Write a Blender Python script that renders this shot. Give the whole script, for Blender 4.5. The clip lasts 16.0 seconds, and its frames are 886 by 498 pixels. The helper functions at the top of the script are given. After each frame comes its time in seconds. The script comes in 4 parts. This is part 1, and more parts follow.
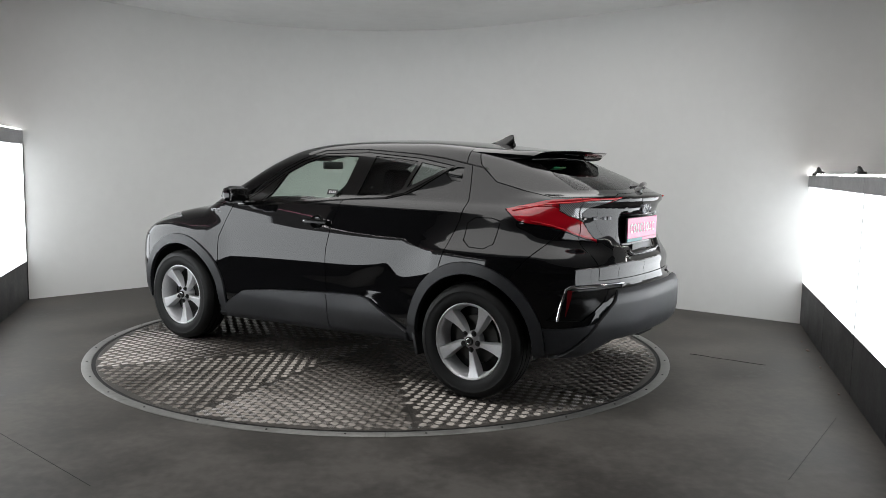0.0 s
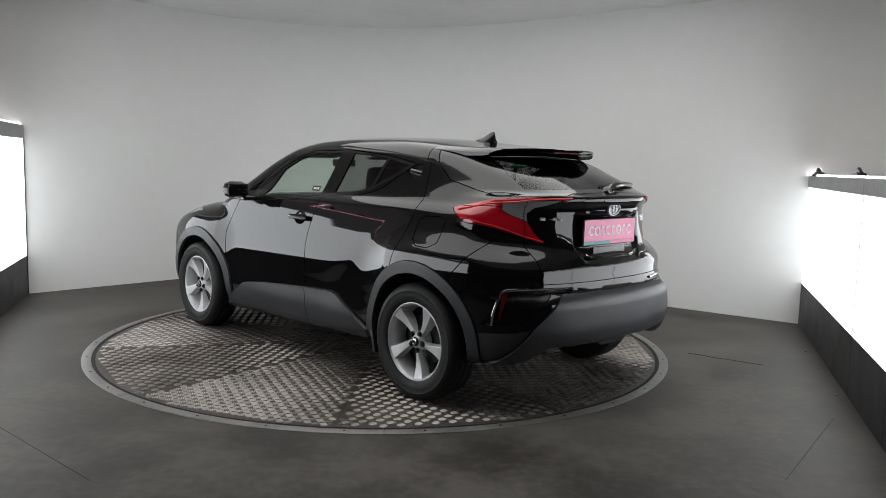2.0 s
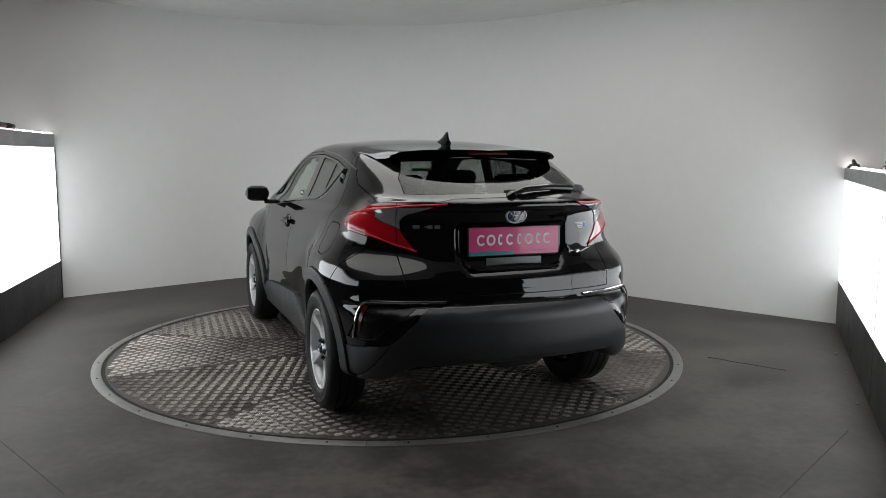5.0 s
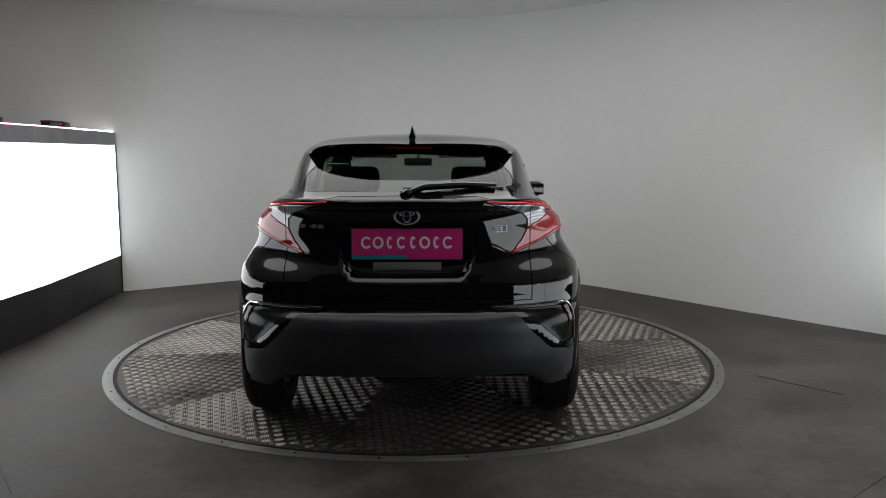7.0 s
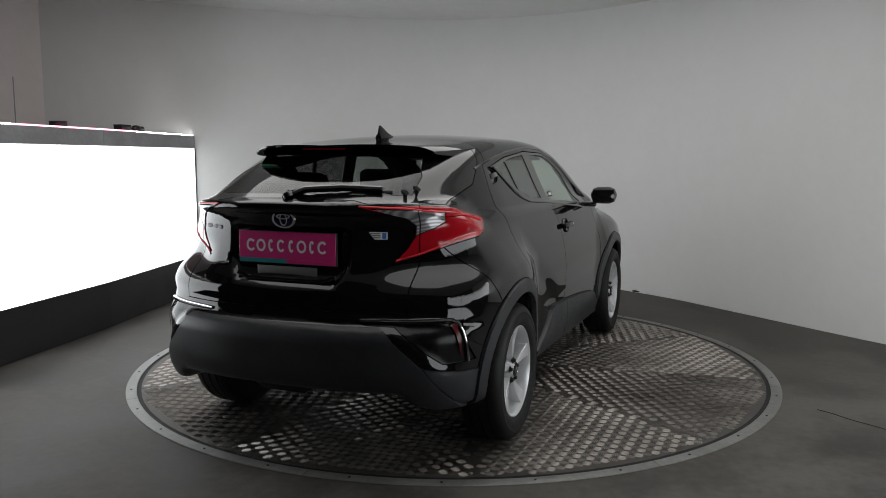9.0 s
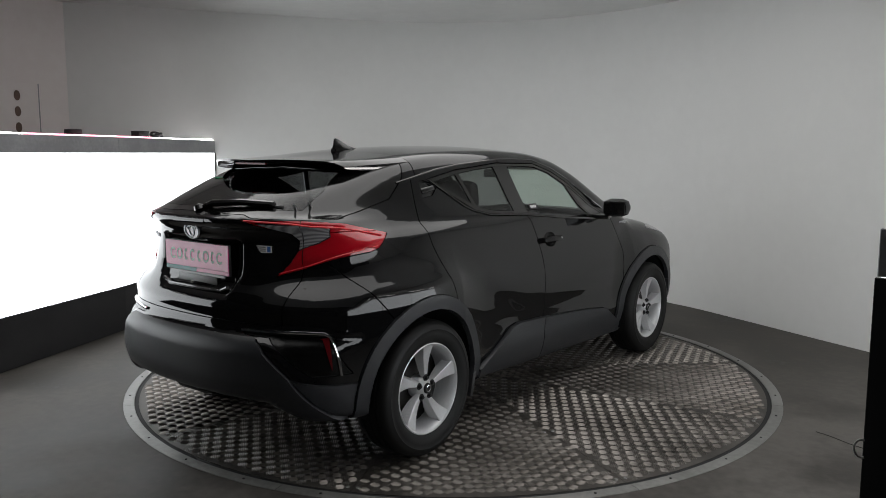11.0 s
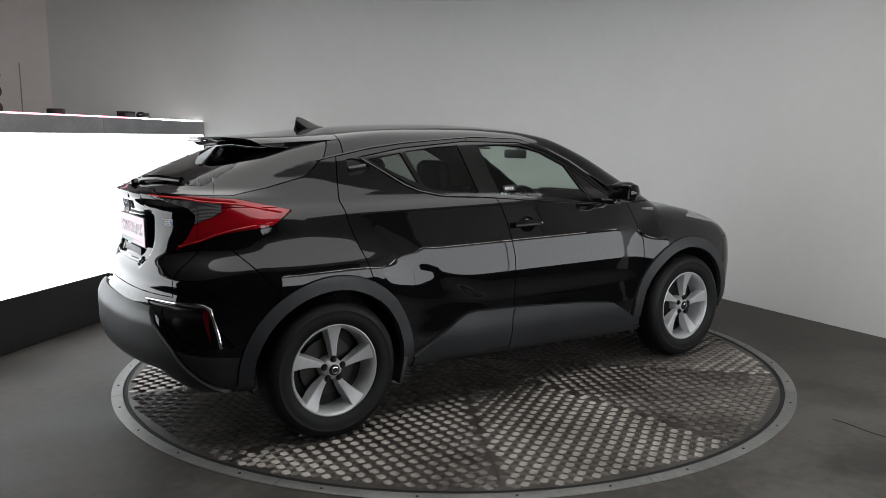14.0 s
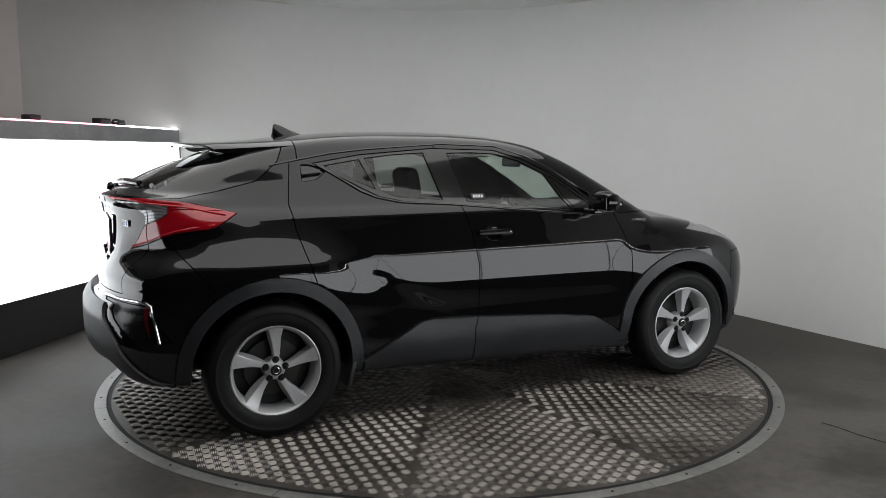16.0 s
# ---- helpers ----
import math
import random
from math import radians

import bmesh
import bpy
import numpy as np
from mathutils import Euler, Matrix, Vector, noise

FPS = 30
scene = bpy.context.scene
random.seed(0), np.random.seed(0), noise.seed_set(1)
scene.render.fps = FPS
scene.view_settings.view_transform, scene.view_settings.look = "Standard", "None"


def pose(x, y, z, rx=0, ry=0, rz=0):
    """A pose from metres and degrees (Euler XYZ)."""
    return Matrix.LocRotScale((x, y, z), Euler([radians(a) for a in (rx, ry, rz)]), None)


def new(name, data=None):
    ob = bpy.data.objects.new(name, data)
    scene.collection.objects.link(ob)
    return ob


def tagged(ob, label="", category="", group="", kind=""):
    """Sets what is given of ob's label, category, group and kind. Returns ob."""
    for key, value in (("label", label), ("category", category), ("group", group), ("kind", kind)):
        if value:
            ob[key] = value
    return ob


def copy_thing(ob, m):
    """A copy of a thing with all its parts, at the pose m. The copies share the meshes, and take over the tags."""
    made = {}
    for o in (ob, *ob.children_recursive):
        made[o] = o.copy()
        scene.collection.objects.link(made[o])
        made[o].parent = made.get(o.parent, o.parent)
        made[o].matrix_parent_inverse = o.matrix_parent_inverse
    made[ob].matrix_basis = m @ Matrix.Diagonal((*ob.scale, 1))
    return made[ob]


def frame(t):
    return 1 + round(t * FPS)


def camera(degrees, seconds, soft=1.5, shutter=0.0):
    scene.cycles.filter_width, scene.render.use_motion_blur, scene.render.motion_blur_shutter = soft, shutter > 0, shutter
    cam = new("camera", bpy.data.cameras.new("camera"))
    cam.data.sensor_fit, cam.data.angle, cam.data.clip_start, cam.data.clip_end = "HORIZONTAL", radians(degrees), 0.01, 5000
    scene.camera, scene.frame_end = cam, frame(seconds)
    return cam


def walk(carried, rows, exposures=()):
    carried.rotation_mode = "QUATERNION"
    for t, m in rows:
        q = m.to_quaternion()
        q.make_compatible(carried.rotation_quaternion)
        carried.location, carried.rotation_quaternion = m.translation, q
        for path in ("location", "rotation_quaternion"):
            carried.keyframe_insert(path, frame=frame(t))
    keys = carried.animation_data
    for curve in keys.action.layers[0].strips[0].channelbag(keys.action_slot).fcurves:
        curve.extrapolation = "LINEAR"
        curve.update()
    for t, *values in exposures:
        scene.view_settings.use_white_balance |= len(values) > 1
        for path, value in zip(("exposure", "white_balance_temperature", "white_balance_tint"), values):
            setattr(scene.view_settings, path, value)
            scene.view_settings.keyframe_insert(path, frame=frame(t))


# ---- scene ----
cam = camera(59.5, 16.0, soft=0.8)
# seconds, eye x y z, yaw, pitch, roll
walk(cam, [(t, pose(x, y, z, 90 + pitch, roll, yaw)) for t, x, y, z, yaw, pitch, roll in [
    (0.0, -0.031, -5.979, 1.367, -4.49, -5.97, -1.07),
    (0.5, -0.030, -5.975, 1.371, -4.45, -6.02, -1.17),
    (1.0, -0.029, -5.993, 1.373, -4.38, -6.04, -1.32),
    (1.5, -0.035, -5.993, 1.374, -4.49, -6.06, -1.44),
    (2.0, -0.036, -5.989, 1.377, -4.49, -6.22, -1.51),
    (2.5, -0.040, -5.979, 1.373, -4.50, -6.39, -1.40),
    (3.0, -0.025, -5.966, 1.371, -4.26, -6.72, -1.04),
    (5.5, 0.515, -5.844, 1.463, 1.78, -6.95, 0.02),
    (6.0, 0.633, -5.681, 1.462, 3.63, -7.25, 0.21),
    (6.5, 0.790, -5.563, 1.458, 5.94, -7.33, 0.01),
    (7.0, 1.046, -5.542, 1.437, 8.75, -7.04, 0.03),
    (7.5, 1.266, -5.548, 1.442, 11.29, -7.09, 0.13),
    (8.0, 1.388, -5.449, 1.447, 13.87, -7.20, 0.16),
    (8.5, 1.514, -5.279, 1.448, 16.55, -7.21, 0.04),
    (9.0, 1.685, -5.111, 1.422, 18.95, -6.72, 0.02),
    (11.5, 1.993, -4.959, 1.529, 22.54, -7.18, -0.06),
    (12.0, 2.000, -4.976, 1.529, 22.39, -7.44, -0.26),
    (12.5, 1.979, -5.001, 1.502, 22.29, -7.79, -0.07),
    (13.0, 1.986, -4.976, 1.481, 22.28, -8.13, 0.14),
    (13.5, 1.948, -4.904, 1.470, 22.15, -8.20, 0.27),
    (14.0, 1.840, -4.814, 1.473, 21.62, -8.07, 0.04),
    (14.5, 1.741, -4.765, 1.470, 20.64, -7.88, -0.06),
    (15.0, 1.716, -4.755, 1.458, 19.89, -7.80, 0.03),
    (15.5, 1.701, -4.781, 1.449, 19.50, -7.39, 0.07),
    (16.0, 1.684, -4.856, 1.447, 18.96, -7.22, -0.17),
]],
     exposures=[(0.0, 1.02), (3.0, 0.98), (5.5, 0.84), (6.5, 0.74), (7.5, 0.56), (9.0, 0.64), (12.5, 0.73), (16.0, 0.81)])

# ---- light ----
world = bpy.data.worlds.new("studio_surround")
scene.world = world
world.use_nodes = True
world.node_tree.nodes["Background"].inputs[0].default_value = (0.30, 0.30, 0.30, 1)
world.node_tree.nodes["Background"].inputs[1].default_value = 0.2
BOX_GLOW = 1.65
# strength of the fill light added under the ceiling
CEILING_GLOW = 0.88
STRIP_GLOW = 5.0


# ---- materials ----
def principled(name, color, rough=0.5, metal=0.0, coat=0.0, spec=0.5):
    m = bpy.data.materials.new(name)
    m.use_nodes = True
    b = m.node_tree.nodes["Principled BSDF"]
    b.inputs["Base Color"].default_value = (*color, 1)
    b.inputs["Roughness"].default_value = rough
    b.inputs["Metallic"].default_value = metal
    b.inputs["Coat Weight"].default_value = coat
    b.inputs["Coat Roughness"].default_value = 0.02
    b.inputs["Specular IOR Level"].default_value = spec
    return m


def node(m, kind, **values):
    n = m.node_tree.nodes.new(kind)
    for key, value in values.items():
        n.inputs[key].default_value = value
    return n


def vary(m, dark, light, scale, detail=6.0, rough=None, bump=0.0, bump_scale=80.0, second=None):
    """Base colour between dark and light by noise at two scales, roughness likewise, and a fine bump."""
    t = m.node_tree
    b = t.nodes["Principled BSDF"]
    co = t.nodes.new("ShaderNodeTexCoord")
    a = node(m, "ShaderNodeTexNoise", Scale=scale, Detail=detail, Roughness=0.62)
    t.links.new(co.outputs["Object"], a.inputs["Vector"])
    fine = node(m, "ShaderNodeTexNoise", Scale=scale * 14 if second is None else second, Detail=4.0)
    t.links.new(co.outputs["Object"], fine.inputs["Vector"])
    mix = t.nodes.new("ShaderNodeMath")
    mix.operation = "MULTIPLY_ADD"
    mix.inputs[1].default_value = 0.35
    t.links.new(fine.outputs["Fac"], mix.inputs[0])
    off = t.nodes.new("ShaderNodeMath")
    off.operation = "SUBTRACT"
    off.inputs[1].default_value = 0.175
    t.links.new(a.outputs["Fac"], off.inputs[0])
    t.links.new(off.outputs[0], mix.inputs[2])
    ramp = t.nodes.new("ShaderNodeValToRGB")
    ramp.color_ramp.elements[0].position, ramp.color_ramp.elements[1].position = 0.38, 0.62
    ramp.color_ramp.elements[0].color, ramp.color_ramp.elements[1].color = (*dark, 1), (*light, 1)
    t.links.new(mix.outputs[0], ramp.inputs[0])
    t.links.new(ramp.outputs[0], b.inputs["Base Color"])
    if rough:
        r = t.nodes.new("ShaderNodeMapRange")
        r.inputs["From Min"].default_value, r.inputs["From Max"].default_value = 0.3, 0.7
        r.inputs["To Min"].default_value, r.inputs["To Max"].default_value = rough
        t.links.new(mix.outputs[0], r.inputs[0])
        t.links.new(r.outputs[0], b.inputs["Roughness"])
    if bump:
        bn = node(m, "ShaderNodeTexNoise", Scale=bump_scale, Detail=3.0)
        t.links.new(co.outputs["Object"], bn.inputs["Vector"])
        bp = node(m, "ShaderNodeBump", Strength=bump, Distance=0.002)
        t.links.new(bn.outputs["Fac"], bp.inputs["Height"])
        t.links.new(bp.outputs[0], b.inputs["Normal"])
    return m


def glowing(name, color, strength):
    m = principled(name, (.3, .3, .3), 0.4)
    b = m.node_tree.nodes["Principled BSDF"]
    b.inputs["Emission Color"].default_value = (*color, 1)
    b.inputs["Emission Strength"].default_value = strength
    return m


def pane(name, tint, base=.06):
    """Thin tinted glass: what lies behind, tinted, under a mirror reflection."""
    m = bpy.data.materials.new(name)
    m.use_nodes = True
    t = m.node_tree
    t.nodes.clear()
    out = t.nodes.new("ShaderNodeOutputMaterial")
    mix = t.nodes.new("ShaderNodeMixShader")
    clear = node(m, "ShaderNodeBsdfTransparent", Color=(*tint, 1))
    gloss = node(m, "ShaderNodeBsdfGlossy", Roughness=0.01)
    facing = t.nodes.new("ShaderNodeLayerWeight")
    facing.inputs[0].default_value = 0.5
    power = t.nodes.new("ShaderNodeMath")
    power.operation = "POWER"
    power.inputs[1].default_value = 4.5
    scale = t.nodes.new("ShaderNodeMath")
    scale.operation = "MULTIPLY_ADD"
    scale.inputs[1].default_value, scale.inputs[2].default_value = 0.9, base
    t.links.new(facing.outputs["Facing"], power.inputs[0])
    t.links.new(power.outputs[0], scale.inputs[0])
    t.links.new(scale.outputs[0], mix.inputs[0])
    t.links.new(clear.outputs[0], mix.inputs[1])
    t.links.new(gloss.outputs[0], mix.inputs[2])
    t.links.new(mix.outputs[0], out.inputs[0])
    return m


wall_paint = vary(principled("wall_paint", (.6, .6, .58), 0.55), (.79, .79, .775), (.82, .82, .805), 0.7, rough=(.5, .65), bump=.08, bump_scale=60)
ceiling_paint = vary(principled("ceiling_paint", (.75, .75, .74), 0.6), (.70, .70, .69), (.76, .76, .75), 0.5)
floor_paint = vary(principled("floor_screed", (.12, .115, .105), 0.5, 0, 0, .22), (.034, .030, .026), (.094, .086, .078), 1.3, rough=(.45, .75), bump=.10, bump_scale=45)
box_light = glowing("light_box_face", (.93, .97, 1.0), BOX_GLOW)
ceiling_fill_mat = glowing("ceiling_fill_glow", (1.0, .99, .975), CEILING_GLOW)
strip_mat = glowing("led_white", (1.0, .97, .97), STRIP_GLOW)
strip_strong = glowing("led_strong", (1.0, .97, .95), 13.0)
strip_pink = glowing("led_pink", (1.0, .35, .50), STRIP_GLOW * .5)
base_black = vary(principled("base_board", (.03, .03, .032), 0.45), (.014, .014, .016), (.026, .026, .028), 3.0, rough=(.4, .6))
cap_grey = vary(principled("cap_metal", (.33, .33, .34), 0.45, 0.3), (.28, .28, .29), (.36, .36, .37), 3.0)
dark_plastic = principled("dark_plastic", (.018, .018, .019), 0.5)
back_black = principled("back_board", (.006, .006, .007), 0.6)
ring_steel = vary(principled("ring_steel", (.2, .2, .19), 0.5, 0.5), (.15, .148, .14), (.24, .235, .225), 2.5, rough=(.4, .6))
tread_steel = vary(principled("tread_steel", (.1, .1, .09), 0.5, 0.5), (.044, .039, .034), (.094, .084, .075), 1.6, rough=(.45, .65), second=30)
bar_steel = vary(principled("worn_bar_steel", (.42, .41, .39), 0.4, 0.75), (.135, .122, .108), (.285, .262, .24), 1.6, rough=(.28, .42), second=30)
gap_black = principled("gap_black", (.004, .004, .004), 0.8)
crack_dark = principled("crack_dark", (.03, .028, .026), 0.8)
wire_white = principled("wire_white", (.5, .5, .48), 0.5)
# dark colour stands in for the missing light in the hall
unlit_hall_tone = vary(principled("unlit_hall_tone", (.09, .09, .09), 0.7), (.07, .07, .07), (.11, .11, .11), 0.8)
pink_wall = vary(principled("back_wall_paint", (.62, .58, .56), 0.6), (.78, .72, .70), (.82, .77, .75), 0.8)
spot_brown = principled("bare_wood_spot", (.14, .09, .07), 0.7)


# ---- mesh helpers ----
def box_bm(x0, y0, z0, x1, y1, z1, bevel=0.0):
    bm = bmesh.new()
    bmesh.ops.create_cube(bm, size=1)
    for v in bm.verts:
        v.co = Vector(((x0 + x1) / 2 + v.co.x * (x1 - x0), (y0 + y1) / 2 + v.co.y * (y1 - y0), (z0 + z1) / 2 + v.co.z * (z1 - z0)))
    if bevel:
        bmesh.ops.bevel(bm, geom=bm.edges[:], offset=bevel, segments=2, affect="EDGES", profile=.5)
    return bm


def part(name, bm, material, parent=None, label="", smooth=True):
    me = bpy.data.meshes.new(name)
    bm.to_mesh(me)
    bm.free()
    me.materials.append(material)
    me.polygons.foreach_set("use_smooth", [smooth] * len(me.polygons))
    if smooth:
        me.set_sharp_from_angle(angle=radians(35))
    ob = new(name, me)
    ob.parent = parent
    if label:
        ob["label"] = label
    return ob


def shaped(name, verts, faces, material, parent=None, label="", normals=None):
    """A mesh object from arrays of vertices and faces."""
    me = bpy.data.meshes.new(name)
    me.from_pydata([tuple(v) for v in verts], [], [tuple(int(i) for i in f) for f in faces])
    me.materials.append(material)
    me.polygons.foreach_set("use_smooth", [True] * len(me.polygons))
    if normals is not None:
        me.normals_split_custom_set_from_vertices([tuple(n) for n in normals])
    else:
        me.set_sharp_from_angle(angle=radians(35))
    ob = new(name, me)
    ob.parent = parent
    if label:
        ob["label"] = label
    return ob


def lathe(profile, segments=64, a0=0.0, a1=360.0):
    """A surface of turning about the y axis; profile: (radius, y)."""
    bm = bmesh.new()
    full = a1 - a0 >= 360
    n = segments if full else segments + 1
    rings = []
    for i in range(n):
        a = radians(a0 + (a1 - a0) * i / segments)
        rings.append([bm.verts.new((r * math.cos(a), y, r * math.sin(a))) for r, y in profile])
    for i in range(segments):
        p, q = rings[i], rings[(i + 1) % n]
        for j in range(len(profile) - 1):
            bm.faces.new((p[j], p[j + 1], q[j + 1], q[j]))
    bmesh.ops.remove_doubles(bm, verts=bm.verts[:], dist=1e-6)
    bmesh.ops.recalc_face_normals(bm, faces=bm.faces[:])
    return bm


def tube(points, radius, sides=8):
    bm = bmesh.new()
    rings = []
    for i, p in enumerate(points):
        p = Vector(p)
        d = (Vector(points[min(i + 1, len(points) - 1)]) - Vector(points[max(i - 1, 0)])).normalized()
        u = d.orthogonal().normalized() if i == 0 else (rings_u - d * rings_u.dot(d)).normalized()
        rings_u = u
        w = d.cross(u)
        rings.append([bm.verts.new(p + radius * (math.cos(k * math.tau / sides) * u + math.sin(k * math.tau / sides) * w)) for k in range(sides)])
    for p, q in zip(rings, rings[1:]):
        for k in range(sides):
            bm.faces.new((p[k], p[(k + 1) % sides], q[(k + 1) % sides], q[k]))
    bm.faces.new(rings[0][::-1])
    bm.faces.new(rings[-1])
    return bm


def extruded(outline, depth, axis="z", bevel=0.0):
    """A plate: outline of (u, v) drawn in the plane across axis, from 0 to depth along it."""
    bm = bmesh.new()
    put = {"z": lambda u, v: (u, v, 0), "x": lambda u, v: (0, u, v), "y": lambda u, v: (u, 0, v)}[axis]
    f = bm.faces.new([bm.verts.new(put(u, v)) for u, v in outline])
    r = bmesh.ops.extrude_face_region(bm, geom=[f])
    d = {"z": Vector((0, 0, depth)), "x": Vector((depth, 0, 0)), "y": Vector((0, depth, 0))}[axis]
    for v in r["geom"]:
        if isinstance(v, bmesh.types.BMVert):
            v.co += d
    bmesh.ops.recalc_face_normals(bm, faces=bm.faces[:])
    if bevel:
        bmesh.ops.bevel(bm, geom=bm.edges[:], offset=bevel, segments=2, affect="EDGES", profile=.5)
    return bm


# ---- the studio ----
CEILING = 3.0
tagged(part("floor", box_bm(-9, -11, -.2, 9, 7, 0), floor_paint, smooth=False), "worn dark grey screed floor with faint stains", "floor", kind="structure")


def smooth_path(points, steps=8):
    out = []
    p = [Vector(points[0]) * 2 - Vector(points[1])] + [Vector(q) for q in points] + [Vector(points[-1]) * 2 - Vector(points[-2])]
    for i in range(1, len(p) - 2):
        for s in range(steps):
            t = s / steps
            out.append(0.5 * (2 * p[i] + (p[i + 1] - p[i - 1]) * t + (2 * p[i - 1] - 5 * p[i] + 4 * p[i + 1] - p[i + 2]) * t * t
                              + (3 * p[i] - p[i - 1] - 3 * p[i + 1] + p[i + 2]) * t ** 3))
    return out + [p[-2]]


def wall(name, path, z0, z1, thick, material, label):
    bm = bmesh.new()
    rows = []
    for i, p in enumerate(path):
        d = (path[min(i + 1, len(path) - 1)] - path[max(i - 1, 0)]).normalized()
        n = Vector((-d.y, d.x)) * thick
        rows.append([bm.verts.new((*p, z0)), bm.verts.new((*p, z1)), bm.verts.new((*(p + n), z1)), bm.verts.new((*(p + n), z0))])
    for a, b in zip(rows, rows[1:]):
        for k in range(4):
            bm.faces.new((a[k], b[k], b[(k + 1) % 4], a[(k + 1) % 4]))
    bm.faces.new(rows[0])
    bm.faces.new(rows[-1][::-1])
    bmesh.ops.recalc_face_normals(bm, faces=bm.faces[:])
    return tagged(part(name, bm, material), label, "wall", kind="structure")


back_path = smooth_path([(-4.52, .91), (-3.49, 1.88), (-2.66, 2.66), (-1.95, 3.26), (-1.1, 3.62), (-.2, 3.66), (.62, 3.44), (1.28, 3.04), (1.83, 2.56), (2.75, 1.71), (3.67, .91), (4.5, .20)])
wall("wall_back", back_path, 0, CEILING, .15, wall_paint, "smooth light grey curved studio wall")
wall("wall_west", [Vector((-4.87, -1.3)), Vector((-4.517, .913))], 0, CEILING, .15, pink_wall, "plain painted wall behind the light counter")
wall("wall_east", [Vector((4.52, .18)), Vector((4.9, -1.2))], 0, CEILING, .15, wall_paint, "plain light grey wall")
# unseen hall walls, added dark so the car's sides reflect little light
wall("wall_east_hall", [Vector((4.91, -1.23)), Vector((5.4, -8.0))], 0, CEILING, .15, unlit_hall_tone, "unseen plain hall wall, added and coloured dark as if unlit")
wall("wall_west_hall", [Vector((-5.4, -8.0)), Vector((-4.88, -1.32))], 0, CEILING, .15, unlit_hall_tone, "unseen plain hall wall, added and coloured dark as if unlit")
wall("wall_south", [Vector((5.5, -8.0)), Vector((-5.5, -8.0))], 0, CEILING, .15, unlit_hall_tone, "unseen plain hall wall, added and coloured dark as if unlit")
tagged(part("ceiling", box_bm(-6, -4.3, CEILING, 6, 4.2, CEILING + .15), ceiling_paint, smooth=False), "white flat studio ceiling", "ceiling", kind="structure")
# unseen too: the hall's lack of light is put into its dark colour
tagged(part("ceiling_hall", box_bm(-6, -8.4, CEILING, 6, -4.305, CEILING + .15), unlit_hall_tone, smooth=False), "unseen flat hall ceiling, added and coloured dark as if unlit", "ceiling", kind="structure")


# Glowing disc added just out of view to brighten the walls and car.
def ceiling_fill():
    lamp = tagged(new("ceiling_fill_panel"), "large round white glowing panel added out of view under the ceiling as fill light", "light")
    bm = bmesh.new()
    bmesh.ops.create_circle(bm, cap_ends=True, segments=72, radius=2.4)
    for v in bm.verts:
        v.co.z = CEILING - .03
    part("diffuser", bm, ceiling_fill_mat, lamp)
    o = part("frame", lathe([(2.39, CEILING - .001), (2.39, CEILING - .035), (2.44, CEILING - .035), (2.44, CEILING - .001)], 96), ceiling_paint, lamp)
    o.matrix_basis = Matrix(((1, 0, 0, 0), (0, 0, -1, 0), (0, 1, 0, 0), (0, 0, 0, 1)))
    return lamp


lamp = ceiling_fill()
lamp.location = (0, -.72, 0)


def light_counter(p, q, panel_top, cap_top, dark_top, seams, label, pink=None, depth=.34, ends=()):
    """A lit counter whose front runs from p to q: dark base, glowing panels, metal cap, light strip, dark back."""
    p, q = Vector(p), Vector(q)
    d = q - p
    length = d.length
    ob = tagged(new("light_counter"), label, "light counter", "light counters")
    ang = math.degrees(math.atan2(d.y, d.x))
    ob.matrix_basis = pose(p.x, p.y, 0, 0, 0, ang)
    marks = [0, *seams, length]
    for a, b in zip(marks, marks[1:]):
        ga, gb = (.004 if a else 0), (.004 if b < length else 0)
        part("base_panel", box_bm(a + ga, 0, 0.004, b - gb, .03, dark_top), base_black, ob, smooth=False)
        part("light_panel", box_bm(a + ga, .002, dark_top, b - gb, .03, panel_top), box_light, ob, "glowing white panel", smooth=False)
        part("cap", box_bm(a + .001, -.006, panel_top + .001, b - .001, .05, cap_top, .003), cap_grey, ob, "grey metal cap", smooth=False)
    for a in seams:
        part("seam_strip", box_bm(a - .005, -.001, .01, a + .005, .001, panel_top), dark_plastic, ob, "dark panel joint", smooth=False)
    part("back_board", box_bm(0, .031, 0, length, depth, panel_top - .02), back_black, ob, "black back", smooth=False)
    part("tray", box_bm(0, .051, panel_top - .018, length, depth, cap_top - .035), cap_grey, ob, smooth=False)
    part("tray_edge", box_bm(0, depth, panel_top - .1, length, depth + .012, cap_top), dark_plastic, ob, smooth=False)
    for x in ends:
        x = -.012 if x == 0 else length
        part("end_board", box_bm(x, -.006, 0, x + .012, depth + .012, panel_top + .0005), back_black, ob, "black end board", smooth=False)
    # rope of small lights along the cap
    n = int(length / .03)
    for first, last, mat in ([(0, n, strip_strong if panel_top < 1.4 else strip_mat)] if pink is None else [(0, int(pink[0] / .03), strip_mat), (int(pink[0] / .03), int(pink[1] / .03), strip_pink), (int(pink[1] / .03), n, strip_mat)]):
        bm = bmesh.new()
        for i in range(first, last):
            r = bmesh.ops.create_cube(bm, size=1)
            for v in r["verts"]:
                v.co = Vector((i * .03 + .015 + v.co.x * .022 + v.co.z * .006, .02 + v.co.y * .012, cap_top + .007 + v.co.z * .012))
        part("light_strip", bm, mat, ob, "rope of small lights", smooth=False)
    return ob


light_counter((-3.06, .08), (-3.49, 1.86), 1.52, 1.65, .383, [], "glowing white light counter with black base and grey cap", pink=(0.02, .62), ends=(1,))
